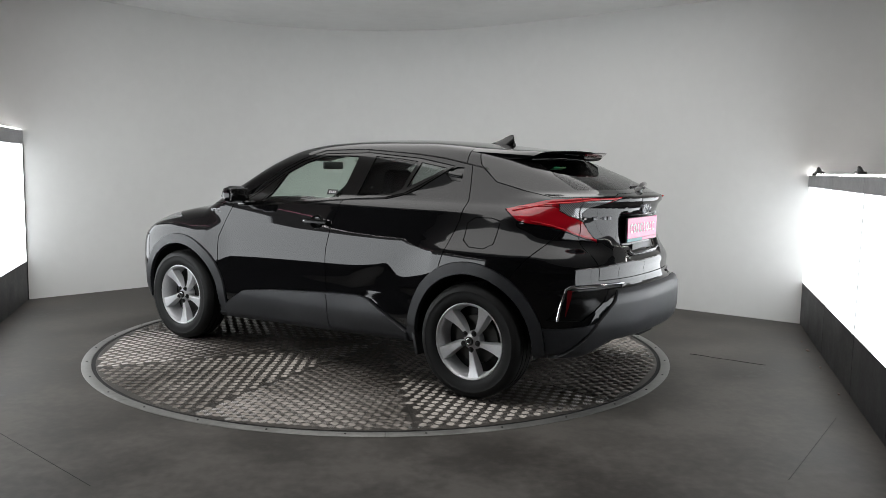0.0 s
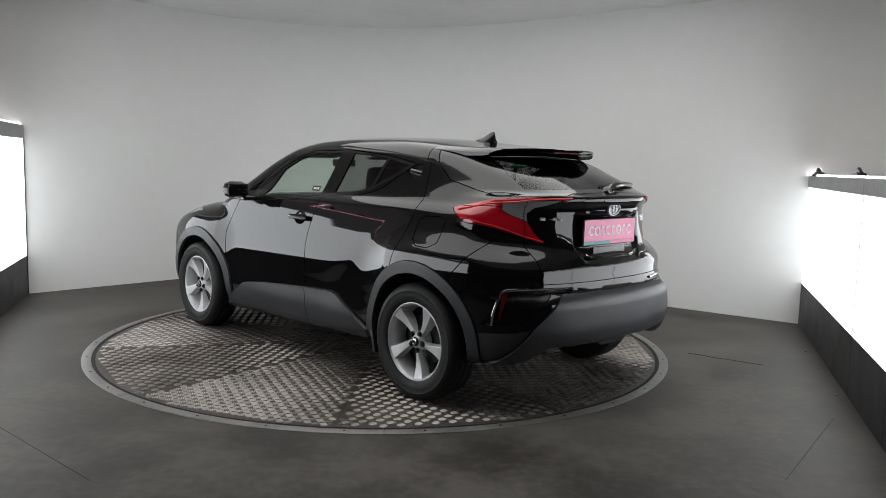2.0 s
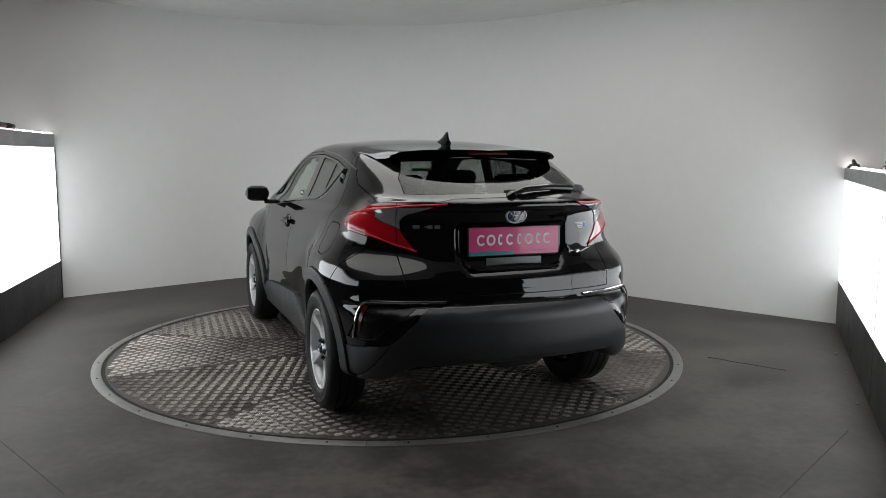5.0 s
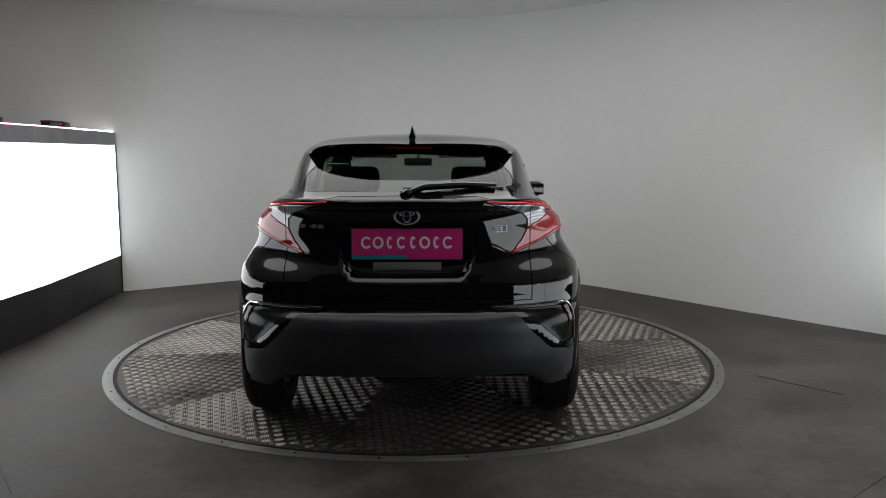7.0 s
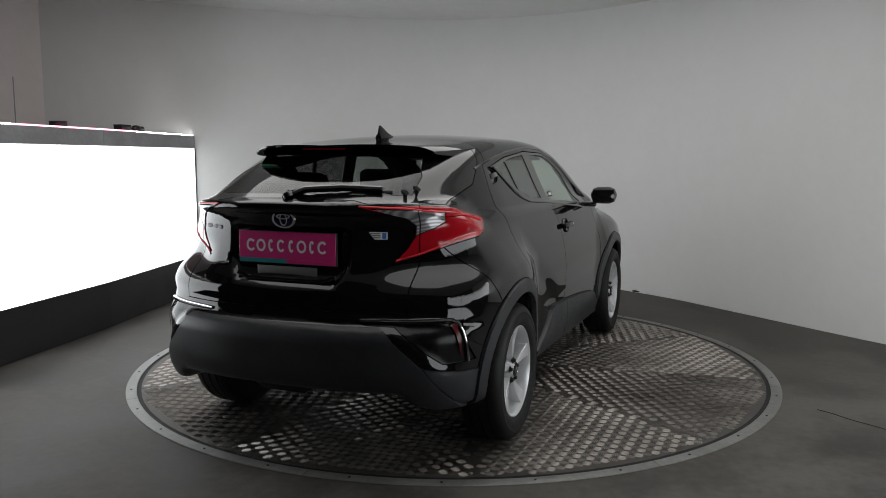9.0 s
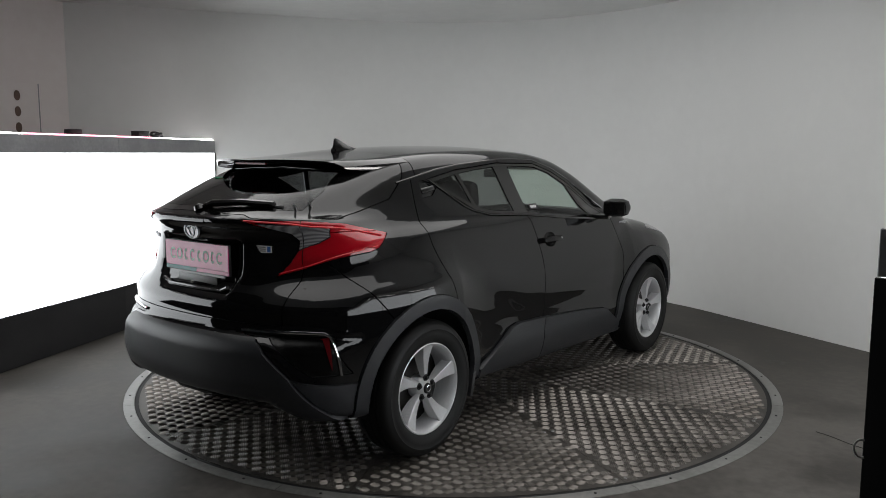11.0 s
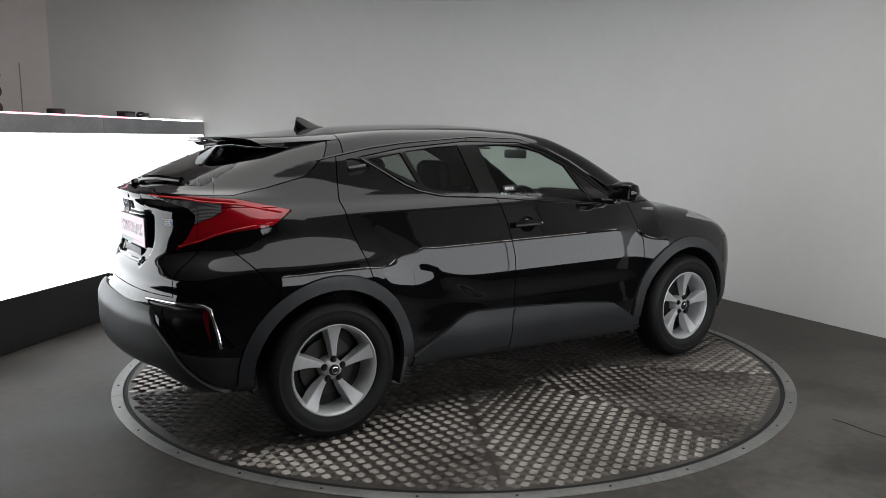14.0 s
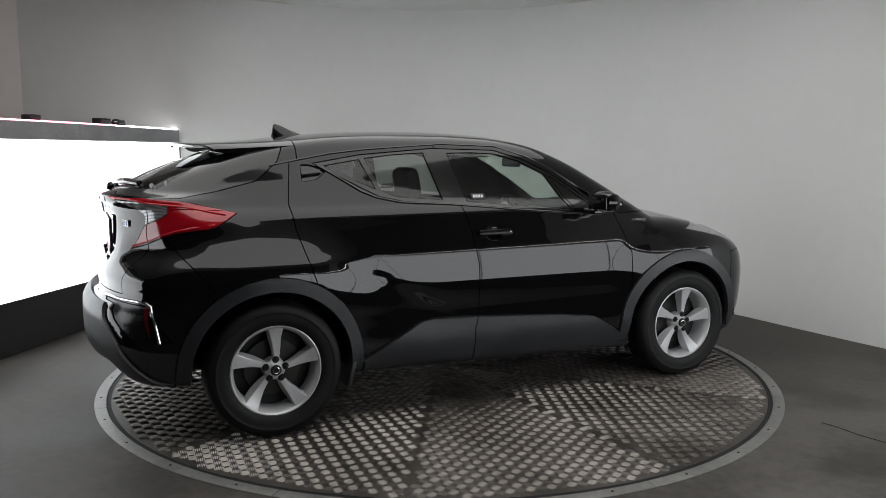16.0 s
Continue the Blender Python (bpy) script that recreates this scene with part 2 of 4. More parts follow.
light_counter((-2.78, -1.70), (-3.06, .08), 1.52, 1.65, .383, [], "glowing white light counter with black base and pink light rope", pink=(.8, 1.78))
# unseen third stretch, added to match the right counter and give more light
light_counter((-2.64, -3.20), (-2.78, -1.70), 1.52, 1.65, .383, [], "unseen glowing white light counter, added for light, with black base and white light rope", ends=(0,))
light_counter((3.83, .79), (2.215, -3.12), 1.258, 1.362, .383, [1.30, 2.45, 3.40], "lower white light counter in four panels with black base", ends=(0, 1))


def lens_clutter(kind, at, turn, label):
    """Small dark things left on the counter caps."""
    ob = tagged(new(kind), label, kind.replace("_", " "))
    ob.matrix_basis = pose(*at, 0, 0, turn)
    return ob


can = lens_clutter("round_tin", (-3.12, -.32, 1.651), 0, "short round black tin on the counter cap")
o = part("body", lathe([(0, 0), (.062, 0), (.065, .004), (.065, .05), (.062, .054), (0, .054)], 32), dark_plastic, can)
o.matrix_basis = pose(0, 0, 0, 90)
blk = lens_clutter("cable_block", (-3.33, .62, 1.651), 104, "black ribbed cable block on the counter cap")
part("body", box_bm(-.085, -.04, 0, .085, .04, .055, .006), dark_plastic, blk)
for i in range(9):
    part("rib", box_bm(-.08 + i * .0195, -.042, .05, -.072 + i * .0195, .042, .066), dark_plastic, blk, smooth=False)
shoe = lens_clutter("coiled_cable", (-3.40, .90, 1.651), 100, "black coiled cable with white lead on the cap")
part("coil", tube([(.09 * math.cos(a) * (1 - a / 30), .045 * math.sin(a), .012 + .012 * math.sin(a * 1.7) + a * .0024) for a in [k * .35 for k in range(50)]], .011), dark_plastic, shoe)
part("lead", tube([(-.1 - .02 * k, .03 * math.sin(k * 1.3), .008 + .004 * math.cos(k)) for k in range(8)], .005), wire_white, shoe, "white lead")
for at, turn in (((3.76, .52, 1.362), 70), ((3.32, -.75, 1.362), 66)):
    c = lens_clutter("cable_clamp", at, turn, "black cable clamp lying on the counter cap")
    part("body", box_bm(-.10, -.03, 0, .06, .03, .035, .008), dark_plastic, c)
    part("arm", tube([(-.08, 0, .03), (-.03, .01, .06), (.04, 0, .05), (.12, -.02, .012)], .014), dark_plastic, c)
    part("jaw", box_bm(.05, -.035, 0, .13, .035, .02, .006), dark_plastic, c)
flap = lens_clutter("metal_bracket", (2.40, -3.02, 1.363), 60, "grey drilled metal bracket on the counter end")
part("plate", extruded([(-.09, 0), (.09, 0), (.11, .06), (-.02, .13), (-.10, .07)], .006, "y", .001), cap_grey, flap)
part("foot", box_bm(-.09, .006, 0, .09, .06, .005), cap_grey, flap, smooth=False)

board = tagged(new("spotted_board"), "pale board with three bare brown knots on the wall", "board")
board.matrix_basis = pose(-4.617, .40, 1.72, 0, 0, -98.4)
part("sheet", box_bm(-.21, 0, 0, .75, .02, .46, .003), pink_wall, board, smooth=False)
part("edge_strip", box_bm(-.222, .0, 0, -.211, .022, .462), cap_grey, board, smooth=False)
for z in (.04, .19, .34):
    bm = bmesh.new()
    bmesh.ops.create_cone(bm, cap_ends=True, segments=20, radius1=.034, radius2=.034, depth=.004)
    o = part("knot", bm, spot_brown, board)
    o.matrix_basis = pose(.0, .021, z, 90) @ Matrix.Diagonal((.9, 1.4, 1, 1))

# floor marks and wires
bm = tube([(2.31 + .42 * s + .004 * math.sin(9 * s), -.39 - .34 * s + .006 * math.sin(13 * s), .0005) for s in [k / 12 for k in range(13)]], .0035, 6)
tagged(part("floor_crack", bm, crack_dark), "thin dark crack in the screed floor", "crack", kind="structure")
tagged(part("floor_joint", tube([(1.81, -2.75, .0), (2.55, -1.90, .0)], .0022, 5), crack_dark), "thin faint joint in the screed floor", "joint", kind="structure")
tagged(part("floor_joint", tube([(-1.93, -2.04, .0), (-1.25, -2.71, .0)], .0022, 5), crack_dark), "thin faint joint in the screed floor", "joint", kind="structure")
tagged(part("wire", tube([(2.200 + .014 * math.cos(a + 1.2), -3.137 - .003 * a, .89 + .018 * math.sin(a + 1.2)) for a in [k * .3 for k in range(14)]], .0025, 6), wire_white), "short curl of white wire on the black counter end", "wire")
tagged(part("floor_cable", tube([(3.80, .90, .008), (3.72, 1.01, .008), (3.60, 1.10, .012), (3.52, 1.14, .006)], .007, 6), dark_plastic), "black cable end at the foot of the wall", "cable")
tagged(part("floor_cable", tube([(1.62, 2.96, .012), (1.45, 3.04, .012), (1.2, 3.16, .010), (.95, 3.26, .012)], .011, 6), dark_plastic), "dark cable lying along the foot of the wall", "cable")
for x, y, s in ((3.30, -.28, .03), (3.10, -.80, .018), (2.84, -1.45, .02), (3.42, .02, .015)):
    o = tagged(part("wood_scrap", box_bm(-s, -s * .3, 0, s, s * .3, .006, .001), spot_brown), "small scrap of wood on the floor", "scrap")
    o.matrix_basis = pose(x, y, .0005, 0, 0, 60 + 400 * s)

# ---- turntable ----
PLATE_R, RING_IN, RING_OUT = 2.062, 2.088, 2.152


def flat(ob):
    ob.matrix_basis = Matrix(((1, 0, 0, 0), (0, 0, -1, 0), (0, 1, 0, 0), (0, 0, 0, 1)))
    return ob


ring = tagged(new("turntable_ring"), "flat worn grey steel ring set in the floor", "ring")
for k in range(8):
    flat(part("segment", lathe([(RING_IN, .001), (RING_IN, .004), (RING_IN + .002, .0055), (RING_OUT - .005, .0055), (RING_OUT, .003), (RING_OUT, .0005)], 24, k * 45 + .05, k * 45 + 44.95), ring_steel, ring))
flat(part("gap", lathe([(PLATE_R - .02, .0003), (RING_IN + .004, .0003)], 120), gap_black, ring))
bm = bmesh.new()
bmesh.ops.create_cone(bm, cap_ends=True, segments=8, radius1=.007, radius2=.006, depth=.004)
screw = part("screw", bm, gap_black, ring)
screw.location = (2.12 * math.cos(.1), 2.12 * math.sin(.1), .0062)
for k in range(1, 32):
    o = new("screw", screw.data)
    o.parent = ring
    o.location = (2.12 * math.cos(.1 + k * math.tau / 32), 2.12 * math.sin(.1 + k * math.tau / 32), .0062)

turntable = tagged(new("turntable"), "round turntable of steel tread plate sectors", "turntable")
TOP = .003


def sector(k):
    a0 = radians(24.9 + 36 * k)
    a1 = a0 + radians(36)
    bm = bmesh.new()
    gap = .0015
    mid = Vector((math.cos((a0 + a1) / 2), math.sin((a0 + a1) / 2), 0)) * gap / math.sin(radians(18))
    loop = [Vector((0, 0, 0)) + mid] + [Vector((PLATE_R * math.cos(a), PLATE_R * math.sin(a), 0)) + mid * .1 for a in np.linspace(a0 + .0007, a1 - .0007, 14)]
    lo, hi = [bm.verts.new((v.x, v.y, .0004)) for v in loop], [bm.verts.new((v.x, v.y, TOP)) for v in loop]
    bm.faces.new(hi)
    for i in range(len(loop)):
        j = (i + 1) % len(loop)
        bm.faces.new((lo[i], lo[j], hi[j], hi[i]))
    sheet = part("tread_plate", bm, tread_steel, turntable, smooth=False)
    # five-bar tread, alternately turned
    c, s = math.cos((a0 + a1) / 2), math.sin((a0 + a1) / 2)
    pitch = .0475
    n = int(PLATE_R / pitch) + 2
    i, j = np.meshgrid(np.arange(-n, n + 1), np.arange(-n, n + 1))
    i, j = i.ravel(), j.ravel()
    px, py = (i * c - j * s) * pitch, (i * s + j * c) * pitch
    r, a = np.hypot(px, py), np.mod(np.arctan2(py, px) - a0, math.tau)
    edge = r * np.minimum(np.sin(np.clip(a, 0, 1.5)), np.sin(np.clip(a1 - a0 - a, -1.5, 1.5)))
    ok = (r < PLATE_R - .03) & (a < a1 - a0) & (edge > .017)
    i, j, px, py = i[ok], j[ok], px[ok], py[ok]
    turned = np.where((i + j) % 2 == 0, math.pi / 4, -math.pi / 4) + math.atan2(s, c)
    verts, faces = [], []
    L, Wd, H = .0260, .0040, .0032
    local = np.array([(-L, 0, 0), (-L * .45, -Wd, 0), (L * .45, -Wd, 0), (L, 0, 0), (L * .45, Wd, 0), (-L * .45, Wd, 0), (-L * .5, 0, H), (L * .5, 0, H)])
    fcs = np.array([(0, 1, 6, 6), (1, 2, 7, 6), (2, 3, 7, 7), (3, 4, 7, 7), (4, 5, 6, 7), (5, 0, 6, 6)])
    for b in (-2, -1, 0, 1, 2):
        shrink = 1 - .12 * abs(b)
        lx, ly = local[:, 0] * shrink, local[:, 1] + b * .0094
        ct, st = np.cos(turned)[:, None], np.sin(turned)[:, None]
        x, y = px[:, None] + lx * ct - ly * st, py[:, None] + lx * st + ly * ct
        z = np.broadcast_to(local[:, 2] + TOP, x.shape)
        verts.append(np.stack([x, y, z], -1).reshape(-1, 3))
        base = sum(len(v) for v in verts[:-1])
        faces.append((fcs[None] + base + 8 * np.arange(len(px))[:, None, None]).reshape(-1, 4))
    faces = [tuple(dict.fromkeys(f)) for f in np.concatenate(faces).tolist()]
    tread = shaped("tread", np.concatenate(verts), faces, bar_steel, sheet, "raised tread bars")
    tread["kind"] = "stuff"


for k in range(10):
    sector(k)
bm = bmesh.new()
bmesh.ops.create_cone(bm, cap_ends=True, segments=10, radius1=.011, radius2=.009, depth=.005)
bolt = part("bolt", bm, ring_steel, turntable)
bolt.location = (.1, .1, TOP + .002)
for k in range(10):
    for r in (.7, 1.35, 2.02):
        for da in (-.02, .02):
            a = radians(24.9 + 36 * k) + da / r * 1.3
            o = new("bolt", bolt.data)
            o.parent = turntable
            o.location = (r * math.cos(a), r * math.sin(a), TOP + .002)

# ---- the car: materials ----
paint = principled("black_paint", (.004, .004, .0045), 0.03, 0.0, 0.1, .5)
matte = vary(principled("grey_cladding", (.022, .023, .026), 0.45, 0, 0, .5), (.018, .019, .022), (.026, .027, .030), 5.0, rough=(.36, .46), bump=.15, bump_scale=500)
handle_black = principled("handle_black", (.004, .004, .004), 0.25, 0, 0, .25)
gloss_trim = principled("gloss_black_trim", (.004, .004, .004), 0.12, 0, .6)
rubber = vary(principled("tyre_rubber", (.005, .005, .005), 0.6, 0, 0, .3), (.0035, .0035, .0035), (.008, .008, .0078), 9.0, rough=(.48, .66))
alloy = vary(principled("silver_alloy", (.6, .6, .61), 0.33, .35), (.56, .56, .57), (.64, .64, .65), 6.0, rough=(.28, .38))
dark_metal = principled("dark_metal", (.014, .014, .014), 0.5, .4)
brake_metal = principled("brake_metal", (.05, .048, .046), 0.45, .8)
chrome = principled("chrome", (.75, .75, .77), 0.08, 1.0)
dim_silver = principled("dim_silver", (.16, .16, .17), 0.35, .3)
satin_silver = principled("satin_silver", (.42, .42, .44), 0.3, .4)
red_lens = principled("red_lens", (.36, .005, .012), 0.08, 0, .6, .5)
red_bright = principled("bright_red_lens", (.62, .03, .04), 0.2, 0, .2, .4)
red_dark = principled("dark_red_reflector", (.075, .003, .005), 0.2, 0, .2, .3)
clear_lens = principled("clear_lens", (.42, .42, .43), 0.12, .3, .6)
wave = node(clear_lens, "ShaderNodeTexWave", Scale=42.0, Distortion=.3)
wave.bands_direction = "DIAGONAL"
coord = clear_lens.node_tree.nodes.new("ShaderNodeTexCoord")
ramp = clear_lens.node_tree.nodes.new("ShaderNodeValToRGB")
ramp.color_ramp.elements[0].color, ramp.color_ramp.elements[1].color = (.16, .16, .17, 1), (.40, .40, .41, 1)
clear_lens.node_tree.links.new(coord.outputs["Object"], wave.inputs["Vector"])
clear_lens.node_tree.links.new(wave.outputs["Fac"], ramp.inputs[0])
clear_lens.node_tree.links.new(ramp.outputs[0], clear_lens.node_tree.nodes["Principled BSDF"].inputs["Base Color"])
shell_black = principled("inner_black", (.004, .004, .004), 0.7)
seat_cloth = vary(principled("seat_cloth", (.03, .03, .032), 0.85), (.022, .022, .024), (.036, .036, .038), 20.0)
cabin_grey = principled("cabin_trim", (.022, .022, .024), 0.6)
lining = principled("roof_lining", (.22, .22, .21), 0.85)
front_glass = pane("door_glass", (.82, .90, .85))
screen_glass = pane("windscreen_glass", (.80, .88, .83))
privacy_glass = pane("privacy_glass", (.30, .31, .31))
rear_glass_mat = pane("rear_glass", (.34, .35, .35))
pink = principled("pink_plate", (.62, .03, .20), 0.3, 0, .4)
teal = principled("teal_strip", (.02, .24, .27), 0.3)
white_print = principled("white_print", (.8, .78, .79), 0.4)
grey_bar = principled("grey_bar", (.13, .13, .13), 0.4)
green_print = principled("green_print", (.05, .36, .16), 0.5)
red_print = principled("red_print", (.45, .06, .05), 0.5)
blue_dark = principled("dark_blue_enamel", (.01, .015, .05), 0.15, 0, 1.0)
blue_print = principled("blue_print", (.05, .16, .5), 0.4)


# ---- the car: body surface ----
def curve(*points):
    """A smooth curve through (x, y) points that does not overshoot, held level beyond its ends."""
    xs, ys = np.array([p[0] for p in points], float), np.array([p[1] for p in points], float)
    h, d = np.diff(xs), np.diff(ys) / np.diff(xs)
    m = np.zeros(len(xs))
    same = d[:-1] * d[1:] > 0
    w1, w2 = 2 * h[1:] + h[:-1], h[1:] + 2 * h[:-1]
    with np.errstate(divide="ignore", invalid="ignore"):
        m[1:-1] = np.where(same, (w1 + w2) / (w1 / d[:-1] + w2 / d[1:]), 0)
    m[0], m[-1] = d[0], d[-1]

    def f(x):
        x = np.clip(x, xs[0], xs[-1])
        i = np.clip(np.searchsorted(xs, x) - 1, 0, len(h) - 1)
        t = (x - xs[i]) / h[i]
        return ((1 + 2 * t) * (1 - t) ** 2 * ys[i] + t * (1 - t) ** 2 * h[i] * m[i] + t * t * (3 - 2 * t) * ys[i + 1] + t * t * (t - 1) * h[i] * m[i + 1])
    return f


def smax(a, b, k):
    return np.maximum(a, b) + np.maximum(k - np.abs(a - b), 0) ** 2 / (4 * k)


def step(x, a, b):
    t = np.clip((x - a) / (b - a), 0, 1)
    return t * t * (3 - 2 * t)


door_section = curve((.18, .76), (.27, .810), (.42, .842), (.52, .838), (.56, .838), (.64, .843), (.72, .846), (.78, .841), (.88, .830), (.98, .808), (1.075, .786), (1.105, .778), (1.13, .758), (1.16, .728), (1.20, .708), (1.47, .602), (1.60, .53))
haunch_section = curve((.18, .85), (.30, .885), (.40, .897), (.60, .903), (.79, .906), (.86, .896), (.925, .857), (1.0, .805), (1.10, .74), (1.25, .55), (1.6, .2))
fender_section = curve((.18, .80), (.40, .880), (.60, .895), (.74, .893), (.82, .880), (.90, .850), (.97, .805), (1.05, .72), (1.25, .5), (1.6, .2))
roof_line = curve((-2.3, 1.30), (-1.5, 1.475), (-1.15, 1.541), (-.75, 1.556), (-.3, 1.560), (.05, 1.548), (.30, 1.515), (.55, 1.43), (.85, 1.27), (1.10, 1.115), (1.17, 1.083), (1.35, 1.06), (1.6, 1.01), (1.85, .935), (2.0, .86), (2.15, .72))
tail_line = curve((.18, -1.95), (.30, -2.075), (.40, -2.14), (.50, -2.165), (.62, -2.165), (.66, -2.150), (.70, -2.105), (.75, -2.094), (.80, -2.095), (.86, -2.075), (.93, -2.045), (1.01, -2.035), (1.09, -2.036), (1.15, -2.050), (1.190, -2.078), (1.210, -2.075), (1.232, -2.025), (1.30, -1.870), (1.40, -1.615), (1.46, -1.46), (1.51, -1.27), (1.555, -1.02), (1.7, .3))
nose_line = curve((.18, 1.95), (.28, 2.10), (.45, 2.16), (.62, 2.17), (.75, 2.15), (.85, 2.08), (.95, 1.9), (1.1, 1.6))


def groove(x, z, a, b, depth, above, below):
    """A hollow along the line from a to b on the body side, steeper above the line than below."""
    dx, dz = b[0] - a[0], b[1] - a[1]
    ln = math.hypot(dx, dz)
    t = ((x - a[0]) * dx + (z - a[1]) * dz) / ln ** 2
    d = ((z - a[1]) * dx - (x - a[0]) * dz) / ln * (1 if dx > 0 else -1)
    return depth * step(t, -.35, .15) * step(1.30 - t, 0, .45) * np.exp(-(d / np.where(d > 0, above, below)) ** 2)


def half_width(x, z):
    up = step(z, 1.0, 1.3)
    door = door_section(z)
    door = door - (.075 + .06 * up) * np.maximum(-1.0 - x, 0) ** 2 / .9 - .05 * up * np.maximum(-1.2 - x, 0)
    door = door - (.13 + .02 * up) * np.maximum(x - .8, 0) ** 2
    back = haunch_section(z) - .34 * np.maximum(-1.36 - x, 0) ** 2 - .26 * np.maximum(x + 1.30, 0) ** 2 - .10 * np.maximum(x + 1.05, 0)
    front = fender_section(z) - .24 * np.maximum(x - 1.36, 0) ** 2 - .30 * np.maximum(1.26 - x, 0) ** 2 - .10 * np.maximum(1.05 - x, 0)
    door = door + .068 * step(z, .99, 1.10) * step(1.245 - z, 0, .06) * step(-x, 1.40, 1.80)
    w = smax(smax(door, back, .05), front, .05)
    w = w - groove(x, z, (-.46, .58), (-1.02, .90), .010, .07, .11)
    return w


def body(p):
    """Below zero inside the body, above zero outside."""
    x, y, z = p[:, 0], np.abs(p[:, 1]), p[:, 2]
    side = (y - half_width(x, z)) * .93
    top = z - roof_line(x) + .046 * (y / .6) ** 2 * step(x, 1.25, .6) + .05 * (y / .7) ** 2 * step(x, .6, 1.25)
    top = top / np.sqrt(1 + ((roof_line(x + .02) - roof_line(x - .02)) / .04) ** 2)
    bow = .13 * (y / .8) ** 3.4 + .08 * (y / .8) ** 2 + .045 * np.exp(-((z - .95) / .065) ** 2) * step(y, .40, .62)
    bow = bow * (1 + .25 * step(z, 1.2, 1.4)) + .45 * np.maximum(y - .15, 0) ** 2 * step(z, .80, 1.18) * step(1.42 - z, 0, .2)
    recess = .026 * step(.335 - .5 * np.maximum(.95 - z, 0) - y, 0, .045) * step(z, .830, .880) * step(1.120 - z, 0, .04)
    pocket = .016 * step(y + z, 1.22, 1.30) * step(.82 - y, 0, .07) * step(.715 - z, 0, .05) * step(y, .42, .54)
    rear = tail_line(z) + bow + recess + pocket - x
    rear = rear / np.sqrt(1 + ((tail_line(z + .012) - tail_line(z - .012)) / .024) ** 2)
    nose = x - (nose_line(z) - .27 * (y / .8) ** 2.6)
    low = .262 - .03 * x + .085 * step(-x, 1.70, 2.0) * step(.70 - y, 0, .16) - z
    f = smax(side, top, .08)
    f = smax(f, rear, .085)
    f = smax(f, nose, .10)
    return smax(f, low, .03)


def slope(p):
    e = 1e-3
    return np.stack([(body(p + e * a) - body(p - e * a)) / (2 * e) for a in np.eye(3)], -1)


def settle(p, rounds=6):
    """Bring points onto the body surface."""
    for _ in range(rounds):
        g = slope(p)
        g[np.abs(p[:, 1]) < 1e-6, 1] = 0
        p = p - np.clip(body(p), -.03, .03)[:, None] * g / np.maximum((g * g).sum(-1), .05)[:, None]
    return p


def body_grid(h=.023):
    """Surface net of the half body at y >= 0."""
    xs, ys, zs = np.arange(-2.26, 2.30, h), np.arange(0, 1.0, h), np.arange(.18, 1.64, h)
    shape = (len(xs), len(ys), len(zs))
    q = np.stack(np.meshgrid(xs, ys, zs, indexing="ij"), -1).reshape(-1, 3)
    v = body(q).reshape(shape)
    s = v < 0
    n = sum(s[i:shape[0] - 1 + i, j:shape[1] - 1 + j, k:shape[2] - 1 + k].astype(int) for i in (0, 1) for j in (0, 1) for k in (0, 1))
    mixed = (n > 0) & (n < 8)
    index = np.full(mixed.shape, -1)
    index[mixed] = np.arange(mixed.sum())
    cells = np.argwhere(mixed)
    verts = np.stack([xs[cells[:, 0]], ys[cells[:, 1]], zs[cells[:, 2]]], -1) + h / 2
    verts[cells[:, 1] == 0, 1] = 0
    faces = []
    for axis in range(3):
        a = np.take(s, range(shape[axis] - 1), axis)
        b = np.take(s, range(1, shape[axis]), axis)
        u, w = [(1, 2), (2, 0), (0, 1)][axis]
        for i, j, k in np.argwhere(a != b):
            c = [i, j, k]
            quad = []
            for du, dw in ((-1, -1), (0, -1), (0, 0), (-1, 0)):
                d = list(c)
                d[u] += du
                d[w] += dw
                quad.append(index[tuple(d)] if min(d) >= 0 and all(d[m] < mixed.shape[m] for m in range(3)) else -1)
            if min(quad) >= 0:
                faces.append(quad if a[i, j, k] else quad[::-1])
    return settle(verts, 10), faces


def inside(poly, u, v):
    """Is (u, v) inside the polygon?"""
    r = False
    for (a, b), (c, d) in zip(poly, poly[1:] + poly[:1]):
        if (b > v) != (d > v) and u < (c - a) * (v - b) / (d - b) + a:
            r = not r
    return r


def arc(cx, cz, r, a0, a1, n):
    return [(cx + r * math.cos(radians(a0 + (a1 - a0) * i / n)), cz + r * math.sin(radians(a0 + (a1 - a0) * i / n))) for i in range(n + 1)]


HUB, AXLE = .345, 1.32
# outlines seen from the side (x, z)
FRONT_GLASS = [(-.175, 1.158), (-.255, 1.428), (-.10, 1.432), (.05, 1.424), (.20, 1.385), (.37, 1.305), (.51, 1.092)]
SAIL = [(.535, 1.092), (.40, 1.300), (.52, 1.220), (.70, 1.085)]
REAR_GLASS = [(-.325, 1.172), (-.405, 1.430), (-.58, 1.420), (-.755, 1.400), (-.675, 1.225), (-.62, 1.200), (-.52, 1.186)]
QUARTER_GLASS = [(-.79, 1.393), (-.985, 1.362), (-.715, 1.235)]
FRAME = [(-1.05, 1.375), (-.78, 1.420), (-.35, 1.455), (.05, 1.446), (.24, 1.392), (.40, 1.318), (.55, 1.222), (.74, 1.078), (.60, 1.070), (-.30, 1.150), (-.56, 1.166), (-.70, 1.195), (-.76, 1.225)]
GRIP_POD = [(-1.115, 1.366), (-1.075, 1.368), (-.975, 1.340), (-1.035, 1.292), (-1.115, 1.280)]
